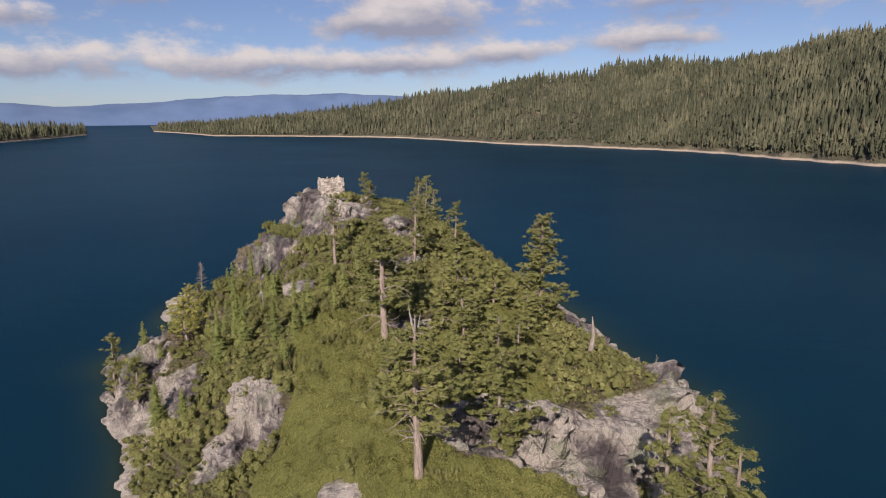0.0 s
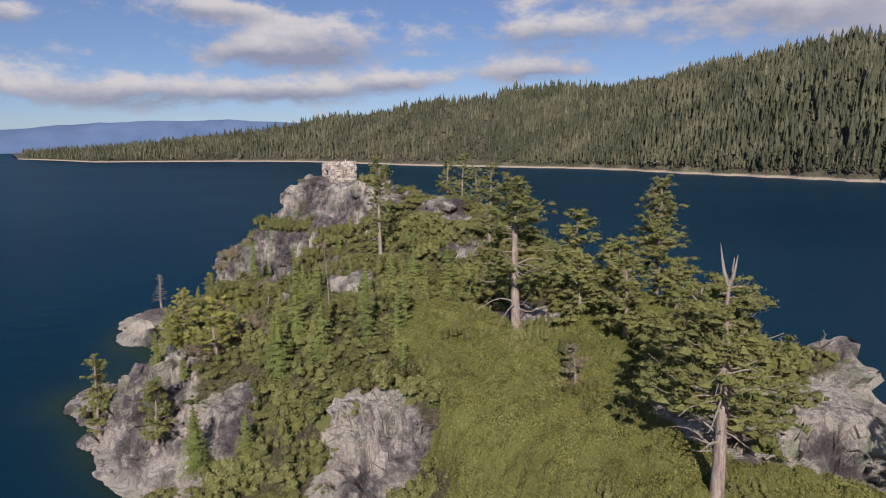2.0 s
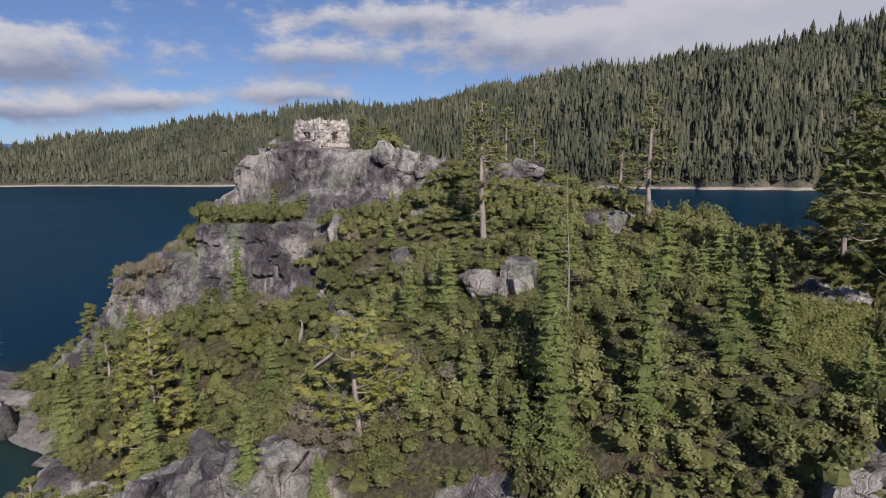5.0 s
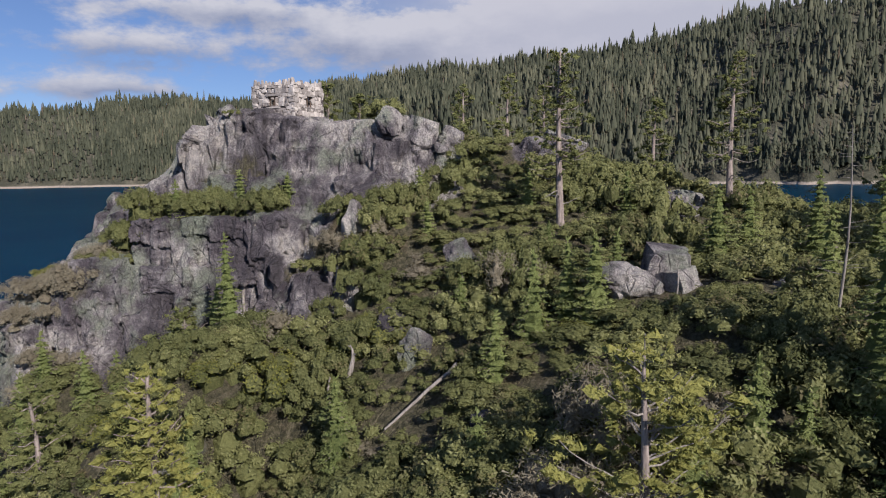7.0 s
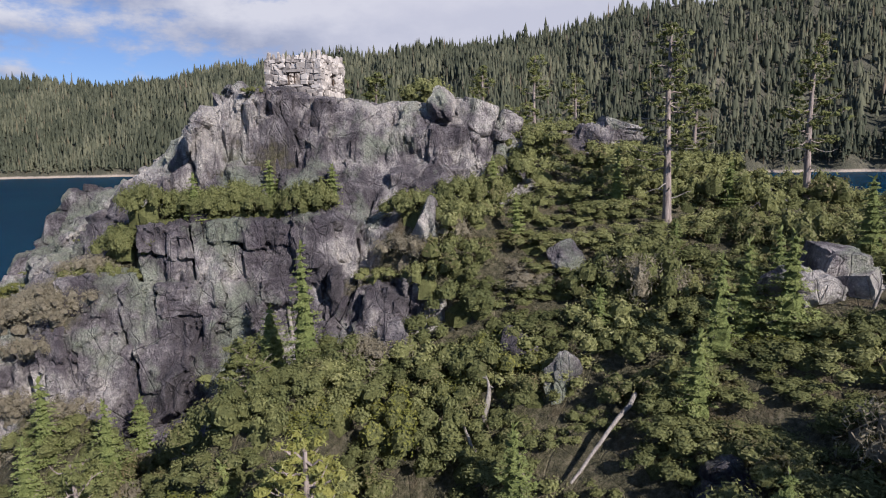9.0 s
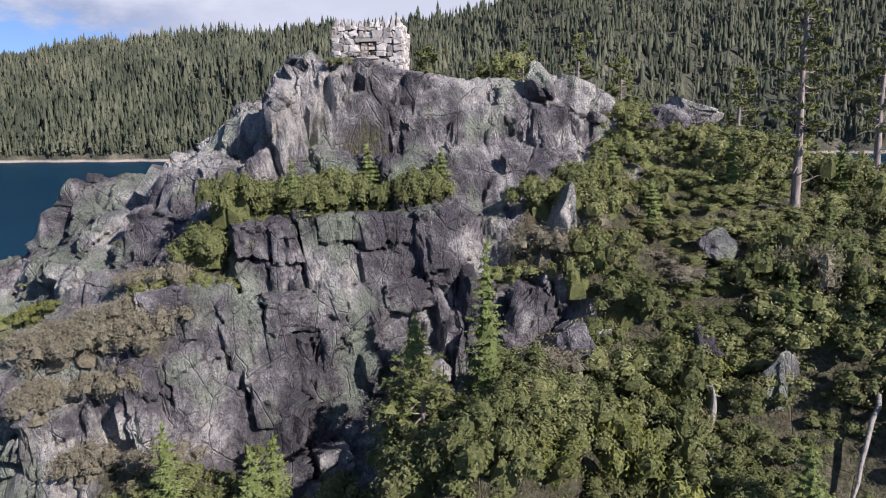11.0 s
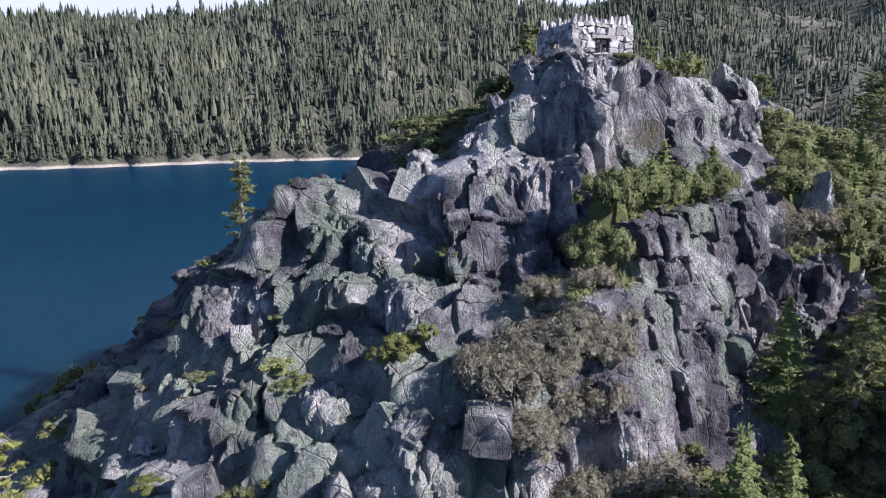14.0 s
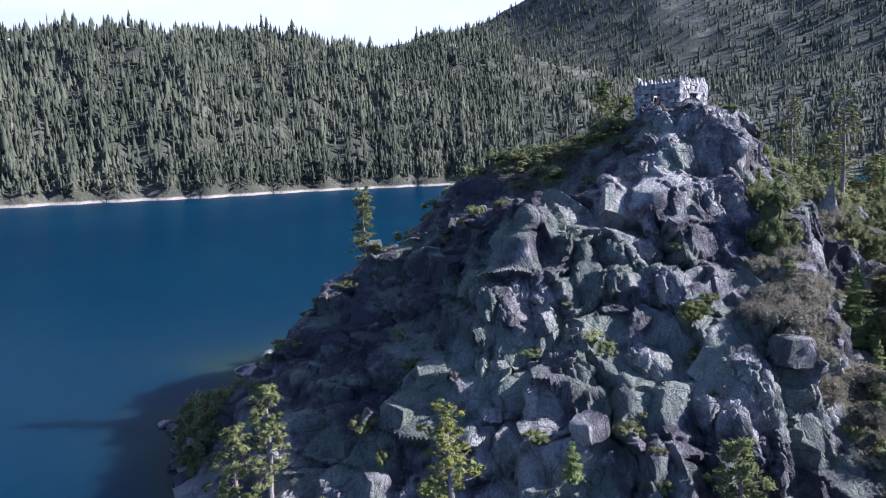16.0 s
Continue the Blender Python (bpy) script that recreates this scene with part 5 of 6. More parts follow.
def fir(x, y, top, seed, width=0.22, label="", bare=0.06, mat=None, sink=0.3, thin=1.0):
    """A pointed fir: whorls of flat drooping sprays. top: height of its tip above the lake."""
    rng = np.random.default_rng(seed)
    z0 = at(x, y) - sink
    h = max(top - z0, 2.2)
    tree = thing("fir_tree", pose(x, y, z0, 0, 0, float(rng.uniform(0, 360))), label or "young pointed fir with dark green sprays", "fir tree", "firs on the island")
    t = np.linspace(0, 1, 8)
    part("trunk", mesh_of("trunk", *tube(np.stack([0.05 * np.sin(t * 4), 0.05 * np.cos(t * 3), t * h], -1), (0.012 * h + 0.03) * (1.03 - t), 7), M_BARK), tree)
    cs, ns, sticks, bodies = [], [], [], []
    tiers = int(7 + h * 1.9)
    for k in range(tiers):
        f = bare + (1 - bare) * (k + rng.uniform(-0.3, 0.3)) / tiers
        reach0 = width * h * (1.0 - f) ** 0.8 + 0.14
        skirt = tube([(0, 0, f * h - 0.12 * reach0), (0, 0, f * h + 0.14 * reach0), (0, 0, f * h + 0.55 * reach0)], [0.5 * reach0, 0.4 * reach0, 0.03], 6)
        bodies.append((skirt[0] + rng.normal(0, 0.07 * reach0, skirt[0].shape), skirt[1]))
        for b in range(int(rng.integers(7, 10))):
            if rng.uniform() > thin:
                continue
            a = rng.uniform(0, 6.28)
            reach = reach0 * rng.uniform(0.65, 1.15)
            m = max(9, int(reach * 22))
            s = np.sqrt(rng.uniform(0.02, 1, m))
            off = rng.normal(0, 0.18, m) * reach * s
            zz = f * h + reach * (0.10 - 0.34 * s + 0.22 * s * s)
            cs.append(np.stack([np.cos(a) * reach * s - np.sin(a) * off, np.sin(a) * reach * s + np.cos(a) * off, zz + rng.normal(0, 0.03, m)], -1))
            ns.append(unit(np.stack([np.full(m, 0.35 * np.cos(a)), np.full(m, 0.35 * np.sin(a)), np.ones(m)], -1) + rng.normal(0, 0.28, (m, 3))))
            s2 = np.linspace(0, 0.8, 3)
            sticks.append(tube(np.stack([np.cos(a) * reach * s2, np.sin(a) * reach * s2, f * h + reach * (0.08 - 0.3 * s2)], -1), 0.03 * (1 - s2), 3))
    v, f = leaves(np.concatenate(cs), np.concatenate(ns), 0.21, 0.085, rng)
    tip = np.stack([np.zeros(12), np.zeros(12), h - rng.uniform(0, 0.6, 12)], -1)
    sv, sf = spikes(tip, unit(rng.normal(0, 0.5, (12, 3)) + (0, 0, 1)), 0.35, 0.12, rng)
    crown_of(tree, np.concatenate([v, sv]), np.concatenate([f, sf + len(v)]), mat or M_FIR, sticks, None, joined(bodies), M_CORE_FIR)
    return tree


def snag(x, y, top, seed, branches=20, label="", reach=0.14, stout=1.0):
    """A dead standing tree, bleached grey."""
    rng = np.random.default_rng(seed)
    z0 = at(x, y) - 0.3
    h = top - z0
    t = np.linspace(0, 1, 9)
    path = np.stack([0.12 * np.sin(t * 6 + seed), 0.12 * np.cos(t * 5), t * h], -1)
    bits = [tube(path, (0.017 * h + 0.05) * stout * (1.06 - t) ** 0.8, 8)]
    for i in range(branches):
        f = rng.uniform(0.25, 0.97)
        a = rng.uniform(0, 6.28)
        L = reach * h * (1.15 - f) * rng.uniform(0.6, 1.2) + 0.2
        s = np.linspace(0, 1, 4)
        p0 = np.array([np.interp(f, t, path[:, k]) for k in range(3)])
        bits.append(tube(p0 + np.stack([np.cos(a) * L * s, np.sin(a) * L * s, L * (0.1 * s + 0.2 * s * s * rng.uniform(-1, 1))], -1), 0.035 * stout * (1.05 - s), 4))
    ob = new("dead_tree", mesh_of("dead_tree", *joined(bits), M_DEAD))
    ob.matrix_world = pose(x, y, z0)
    return tagged(ob, label or "bleached grey dead tree with bare twigs", "dead tree")


def build_trees():
    broad = "broad low pine with dense dark needles"
    pine(-2.4, 51.2, 28.2, 1, 0.42, 0.34, 34, topless=True, side=None, dense=1.5, girth=1.45, tuft=0.55, pack=20, bony=1.8, label="broken-topped old pine with many dead limbs")
    pine(-7.7, 77.6, 33.2, 2, 0.40, 0.29, 12, dense=1.25, girth=1.5, tuft=0.48, bony=1.6, label="flat-crowned tall pine above the brush")
    pine(-19.0, 107.3, 33.2, 3, 0.32, 0.19, 9, dense=1.3, tuft=0.3, pack=18, needle=0.2)
    pine(-4.5, 100.3, 33.5, 4, 0.36, 0.19, 9, dense=1.2, tuft=0.32, pack=18, needle=0.2)
    pine(14.8, 90.0, 32.0, 5, 0.20, 0.25, 12, dense=2.4, label="dense pointed pine with bare lower twigs")
    pine(20.9, 44.0, 25.3, 6, 0.12, 0.19, 3, dense=1.3, tuft=0.6)
    pine(18.6, 46.4, 23.2, 7, 0.2, 0.15, 3, tuft=0.6)
    pine(23.6, 44.5, 20.5, 31, 0.2, 0.22, 2, tuft=0.6)
    for i, (x, y, top, w) in enumerate(((2.5, 74.0, 25.5, 0.36), (6.5, 67.5, 24.0, 0.38), (6.0, 60.5, 22.5, 0.38), (2.2, 86.0, 28.8, 0.33), (7.5, 86.0, 25.5, 0.36), (0.0, 79.4, 25.0, 0.34), (11.5, 80.0, 23.0, 0.36),
                                        (2.0, 66.0, 21.5, 0.4), (9.5, 73.0, 21.5, 0.42), (4.2, 80.0, 23.4, 0.4), (8.5, 91.0, 23.6, 0.36))):
        pine(x, y, top, 50 + i, 0.10, w * 1.1, 2, dense=1.15, tuft=0.6, needle=0.24, pack=17, label=broad)
    pine(-4.9, 129.6, 33.6, 15, 0.12, 0.24, 0)
    pine(-3.2, 124.6, 34.5, 16, 0.12, 0.24, 0)
    pine(-1.6, 121.0, 32.2, 32, 0.12, 0.28, 0)
    pine(2.4, 110.3, 31.3, 17, 0.12, 0.26, 0)
    pine(-17.3, 138.3, 34.0, 18, 0.12, 0.22, 0)
    pine(-15.8, 134.7, 32.6, 36, 0.1, 0.26, 0)
    pine(-5.8, 66.4, 19.6, 19, 0.3, 0.28, 8, dense=0.5, mat=M_SHRUB_DRY, label="small half-dead pine with reddish needles")
    pine(-39.4, 90.3, 19.2, 20, 0.25, 0.46, 14, dense=1.1, mat=M_PINE_GOLD, rise=0.3, tuft=0.40, pack=34, needle=0.17, wood=M_DEAD, label="spreading yellow-green pine with pale limbs")
    pine(-55.2, 97.5, 11.3, 22, 0.12, 0.2, 2, dense=1.2)
    pine(-44.8, 84.5, 12.4, 23, 0.12, 0.27, 3, dense=1.5)
    pine(-50.3, 122.7, 13.2, 24, 0.3, 0.26, 4)
    pine(-47.6, 111.5, 15.6, 33, 0.06, 0.27, 2, dense=2.2, mat=M_PINE_GOLD, tuft=0.42, pack=30, needle=0.2, label="bushy yellow-green pine on the west slope")
    pine(-40.6, 123.6, 15.6, 25, 0.1, 0.42, 0, dense=1.7, tuft=0.42, pack=52, needle=0.12, label="bushy grey-green small tree at the cliff foot")
    pine(-43.8, 121.0, 13.2, 34, 0.1, 0.42, 0, dense=1.7, tuft=0.42, pack=52, needle=0.12, label="bushy grey-green small tree at the cliff foot")
    pine(-38.0, 174.3, 12.5, 26, 0.2, 0.17, 3, dense=1.4, tuft=0.32, pack=18)
    pine(-46.3, 164.7, 13.0, 27, 0.12, 0.22, 0, dense=1.5, mat=M_PINE_GOLD, tuft=0.34, pack=18)
    pine(-51.0, 149.5, 10.6, 28, 0.1, 0.34, 0, dense=1.2)
    pine(-15.3, 164.0, 23.4, 29, 0.1, 0.18, 0, dense=1.1)
    pine(-36.0, 176.5, 9.0, 35, 0.1, 0.3, 0)
    for i, (x, y, top, w) in enumerate(((-29.8, 85.2, 26.3, 0.15), (-22.6, 79.2, 23.6, 0.22), (-27.2, 80.6, 23.1, 0.22), (-31.6, 82.6, 20.4, 0.24), (-10.0, 88.8, 24.0, 0.22), (-19.4, 86.0, 24.4, 0.2), (-15.6, 86.1, 22.0, 0.24),
                                        (-22.9, 118.2, 25.0, 0.26), (-24.8, 115.4, 22.6, 0.28), (-38.5, 121.2, 20.8, 0.19), (-36.5, 133.3, 24.3, 0.3), (-29.5, 127.4, 24.7, 0.36), (-31.8, 131.2, 25.0, 0.34),
                                        (-27.7, 100.9, 20.9, 0.28), (-22.6, 105.7, 21.2, 0.28), (-47.4, 132.4, 13.8, 0.26), (-43.2, 130.2, 11.8, 0.28), (-45.6, 129.4, 12.6, 0.26), (-49.4, 130.0, 11.8, 0.24),
                                        (-37.2, 125.6, 16.6, 0.4), (-12.0, 92.0, 24.4, 0.24), (-26.0, 86.4, 19.8, 0.3), (-44.8, 114.2, 12.0, 0.26), (-48.5, 106.5, 12.2, 0.24), (-14.6, 104.2, 24.6, 0.28),
                                        (-34.5, 76.0, 11.6, 0.28), (-46.5, 118.0, 12.5, 0.24), (-54.0, 127.0, 9.5, 0.25), (-50.5, 135.4, 11.0, 0.26), (-47.0, 157.5, 9.6, 0.3), (-17.8, 111.0, 25.5, 0.26),
                                        (-42.5, 88.0, 13.0, 0.26), (-40.0, 80.0, 11.0, 0.3), (-52.0, 128.5, 10.5, 0.24))):
        fir(x, y, top, 300 + i, w * 0.92, thin=0.78 if i in (0, 1, 2, 3, 9) else 0.95)
    rng = np.random.default_rng(404)
    for i in range(22):
        x, y = float(rng.uniform(-46, -12)), float(rng.uniform(72, 112))
        if at(x, y) > 2.5:
            fir(x, y, at(x, y) + float(rng.uniform(2.8, 5.2)), 700 + i, float(rng.uniform(0.22, 0.3)), thin=0.8)
    snag(-62.5, 155.8, 9.9, 41, 90, reach=0.3, stout=1.4)
    snag(20.6, 81.0, 19.4, 42, 5, "broken white snag on the cliff edge", stout=3.2)
    snag(13.5, 68.0, 15.6, 43, 6)
    snag(-26.5, 87.5, 26.8, 44, 26, "tall thin bleached dead tree", stout=0.36)
    snag(-25.2, 95.5, 19.8, 45, 6)
    snag(-33.4, 126.4, 21.6, 46, 2, "bare dead trunk beside the cliff", stout=1.2)
    snag(-35.6, 111.4, at(-35.6, 111.4) + 2.3, 47, 2, "short pale broken stump", stout=2.6)
    snag(28.3, 77.4, 15.4, 48, 8)
    snag(-3.9, 131.5, 29.0, 49, 8)


build_trees()


# ---- boulders ----
def rock_mesh(seed, level=3, cuts=12, squash=(1, 1, 1), boxy=False):
    """An angular block: a ball or a box cut by random planes, then roughened."""
    rng = np.random.default_rng(seed)
    bm = bmesh.new()
    if boxy:
        bmesh.ops.create_cube(bm, size=2.0)
        bmesh.ops.subdivide_edges(bm, edges=bm.edges[:], cuts=6, use_grid_fill=True)
        bmesh.ops.triangulate(bm, faces=bm.faces[:])
    else:
        bmesh.ops.create_icosphere(bm, subdivisions=level, radius=1.25)
    bm.verts.index_update()
    v = np.array([p.co[:] for p in bm.verts])
    f = np.array([[q.index for q in p.verts] for p in bm.faces])
    bm.free()
    if boxy:
        v[:, 0] += v[:, 2] * rng.normal(0, 0.08)
        v[:, :2] *= (1 + v[:, 2:3] * rng.normal(-0.03, 0.06))
    for i in range(cuts):
        n = unit(rng.normal(0, 1, 3) * (1, 1, 0.8))
        d = (np.abs(n).sum() * rng.uniform(0.80, 0.97)) if boxy else rng.uniform(0.52, 0.9)
        over = np.maximum(v @ n - d, 0)
        v = v - over[:, None] * n * 0.97
    v = v * np.array(squash)
    o = rng.uniform(0, 50, 3)
    d1, d2, own, slant = cells(v[:, 0] * 1.6 + o[0], v[:, 1] * 1.6 + o[1], v[:, 2] * 1.1 + o[2], seed)
    rough = 0.10 * (own - 0.5) + 0.14 * slant - 0.07 * np.exp(-((d2 - d1) / 0.1) ** 2) + 0.10 * fbm(v[:, 0] * 2.5 + o[0], v[:, 1] * 2.5 + o[1], v[:, 2] * 2.5 + o[2], 3, seed)
    v = v + unit(v) * rough[:, None] * (0.8 if boxy else 1.1)
    me = mesh_of("boulder", v, f, M_ROCK)
    me.set_sharp_from_angle(angle=radians(32))
    return me


BIG = [rock_mesh(500 + i, 4, 13) for i in range(5)]
DOME = rock_mesh(590, 4, 5)
SMALL = [rock_mesh(520 + i, 2, 9) for i in range(6)]
BLOCK = [rock_mesh(540 + i, 3, 9, (1, 1, 1), True) for i in range(7)]


def boulder(me, x, y, z, sx, sy, sz, turn, label, tilt=(0, 0)):
    ob = new("boulder", me)
    ob.matrix_world = pose(x, y, z, tilt[0], tilt[1], turn) @ Matrix.Diagonal((sx, sy, sz, 1))
    return tagged(ob, label, "boulder", "boulders of the island")


def outcrop(x, y, top, sx, sy, sz, label, turn=0.0, lean=0.3, square=4.0, crag=1.0, seed=0, tip=0.0, grain=0.2):
    """A mass of jointed granite whose upper front edge is at (x, y, top): half sizes along, into and up the face, which looks south-west,
    turned by some degrees; lean: how far it slopes back; tip: how far its joints slant sideways."""
    n = int(min(26, max(10, max(sx, sz) * 2 / grain)))
    g = np.linspace(-1, 1, n + 1)
    A, B = np.meshgrid(g, g)
    quads, corners, base = grid_faces(n + 1, n + 1), [], 0
    faces = []
    for axis in range(3):
        for sign in (-1, 1):
            p = np.zeros((A.size, 3))
            p[:, axis], p[:, (axis + 1) % 3], p[:, (axis + 2) % 3] = sign, A.ravel(), B.ravel()
            corners.append(p)
            faces.append((quads if sign > 0 else quads[:, ::-1]) + base)
            base += len(p)
    p, f = np.concatenate(corners), np.concatenate(faces)
    _, first, back = np.unique(np.round(p, 5), axis=0, return_index=True, return_inverse=True)
    p, f = p[first], back.ravel()[f]
    p = p / (np.abs(p) ** square).sum(1, keepdims=True) ** (1 / square)
    nrm = unit(np.sign(p) * np.abs(p) ** (square - 1) / np.array([sx, sy, sz]))
    p = p * (sx, sy, sz)
    p[:, 1] += p[:, 2] * lean
    p[:, 0] += p[:, 2] * tip
    a = radians(turn - 37.0)
    ca, sa = math.cos(a), math.sin(a)
    spin = np.array([[ca, sa, 0], [-sa, ca, 0], [0, 0, 1]])
    p, nrm = p @ spin, nrm @ spin
    cx, cy, cz = x - sa * sy * 0.75, y + ca * sy * 0.75, top - sz * 0.92
    w = p + (cx, cy, cz)
    u = w[:, 0] * 0.8 - w[:, 1] * 0.6 - w[:, 2] * 0.22
    v = w[:, 0] * 0.6 + w[:, 1] * 0.8
    wob = 0.5 * fbm(w[:, 0] * 0.5, w[:, 1] * 0.5, w[:, 2] * 0.5, 3, 15)
    a1, a2, own, slant = cells(u * 0.5 + wob, v * 0.45 + wob, w[:, 2] * 0.26, 700 + seed)
    b1, b2, sub, cut = cells(u * 1.3 + wob, v * 1.2, w[:, 2] * 0.62 + wob, 760 + seed)
    c1, c2, bit, chip = cells(u * 3.2, v * 3.2, w[:, 2] * 2.0, 820)
    push = 0.5 * (own - 0.5) + 0.55 * slant - 0.38 * np.exp(-((a2 - a1) / 0.06) ** 2)
    push += 0.26 * (sub - 0.5) + 0.34 * cut - 0.16 * np.exp(-((b2 - b1) / 0.08) ** 2)
    push += 0.06 * (bit - 0.5) + 0.12 * chip + 0.25 * fbm(w[:, 0] * 0.8, w[:, 1] * 0.8, w[:, 2] * 0.5, 3, 19)
    p = p + nrm * (push * crag)[:, None]
    me = mesh_of("outcrop", p, f, M_ROCK)
    me.set_sharp_from_angle(angle=radians(34))
    ob = new("rock_outcrop", me)
    ob.matrix_world = pose(cx, cy, cz)
    return tagged(ob, label, "rock outcrop", "rock outcrops of the island")


def build_boulders():
    rng = np.random.default_rng(77)
    # the dome and blocks round the summit, the boulders in the brush, blocks of the northern slope and the shore
    for x, y, dz, sx, sy, sz in ( (-21.5, 123.4, 0.4, 1.5, 1.4, 1.4), (-19.0, 122.0, 0.5, 1.9, 1.6, 1.6), (-17.2, 120.5, 0.2, 1.4, 1.1, 1.3), (-28.6, 119.8, 0.6, 1.3, 1.1, 1.9),
                                 (-16.5, 128.5, 0.2, 1.3, 1.0, 1.0), (-15.0, 126.5, 0.2, 1.2, 1.0, 0.9),
                                 (-13.0, 124.5, 0.1, 1.0, 0.9, 0.8), (-8.5, 114.5, 0.1, 2.6, 1.8, 1.2), (-63.5, 143.5, 0.0, 3.0, 2.4, 2.0), (-60.0, 137.5, 0.2, 2.4, 2.2, 1.8), (-66.0, 148.0, -0.3, 2.6, 2.2, 1.6),
                                 (-10.2, 184.4, 0.2, 1.9, 1.4, 0.9), (-33.0, 108.6, 0.5, 1.2, 1.0, 1.4), (-31.5, 112.0, 0.4, 1.4, 1.2, 1.0), (31.0, 126.0, -1.2, 4.0, 3.5, 3.0), (24.0, 120.0, -1.2, 3.0, 3.0, 2.4),
                                 (-35.0, 117.5, 0.4, 1.1, 0.9, 1.3), (-25.2, 111.4, 0.4, 1.3, 1.0, 1.1)):
        boulder(BIG[int(rng.integers(0, 5))], x, y, at(x, y) + dz, sx, sy, sz, float(rng.uniform(0, 360)), "large weathered grey granite boulder", (float(rng.normal(0, 8)), float(rng.normal(0, 8))))
    boulder(DOME, -24.9, 98.8, at(-24.9, 98.8) + 0.5, 2.1, 1.5, 1.15, 150, "broad pale rounded boulder in the brush")
    boulder(BLOCK[2], -22.3, 97.6, at(-22.3, 97.6) + 0.7, 1.35, 1.15, 1.25, 35, "cracked blocky granite boulder in the brush", (8, -6))
    boulder(BLOCK[4], -23.2, 96.3, at(-23.2, 96.3) + 0.2, 0.9, 0.8, 0.8, 75, "cracked blocky granite boulder in the brush", (-8, 10))
    # jointed blocks of the main cliff, row by row: front edge at (x, y) = start + along * (-0.68, 0.74), out by (-0.74, -0.68)
    rows = ((1.0, 17.5, 21.3, -5.6, (2.3, 2.0, 1.5, 2.2, 0.9, 1.6, 1.8)), (2.1, 13.7, 17.6, -6.0, (2.0, 3.0, 2.2, 1.5, 2.6, 2.2)), (3.3, 8.6, 13.9, -5.2, (3.2, 2.4, 3.4, 2.6, 2.0)),
            (1.9, 15.0, 18.2, 6.6, (2.6, 2.2)), (3.3, 10.4, 15.2, 7.3, (2.8, 2.0)))
    for off, low, high, u, widths in rows:
        for wide in widths:
            out = off + float(rng.normal(0, 0.18))
            x, y = -34.6 - 0.68 * (u + wide / 2) - 0.74 * out, 130.4 + 0.74 * (u + wide / 2) - 0.68 * out
            split = [low, high] if rng.uniform() < 0.5 else [low, low + (high - low) * float(rng.uniform(0.3, 0.7)), high]
            for z0, z1 in zip(split[:-1], split[1:]):
                shift = float(rng.normal(0.0, 0.08))
                outcrop(x - 0.74 * shift, y - 0.68 * shift, z1 + float(rng.normal(0, 0.12)), wide * 0.56, 1.6, (z1 - z0) * 0.55, "jointed block of dark granite in the cliff face", float(rng.normal(-5, 3)), 0.2, 9.0, 0.6, 0, -0.13, 0.24)
            u += wide
    # leaning slabs of the summit face, three rows
    for x, y, top in ((-24.6, 128.9, 29.0), (-26.4, 131.4, 29.0), (-27.8, 134.2, 29.2), (-26.6, 126.6, 26.4), (-28.2, 129.0, 26.8), (-29.6, 131.7, 27.1), (-30.9, 134.6, 27.4),
                      (-29.4, 126.4, 23.9), (-31.0, 128.9, 24.3), (-32.3, 131.5, 24.6), (-33.4, 134.3, 25.0)):
        outcrop(x + float(rng.normal(0, 0.25)), y + float(rng.normal(0, 0.25)), top + float(rng.normal(0, 0.2)), float(rng.uniform(1.4, 2.0)), 1.6, float(rng.uniform(1.9, 2.5)), "leaning slab of weathered granite below the tea house",
                float(rng.normal(4, 6)), float(rng.uniform(0.55, 0.8)), 4.5, 0.55, 9, float(rng.normal(-0.1, 0.08)), 0.2)
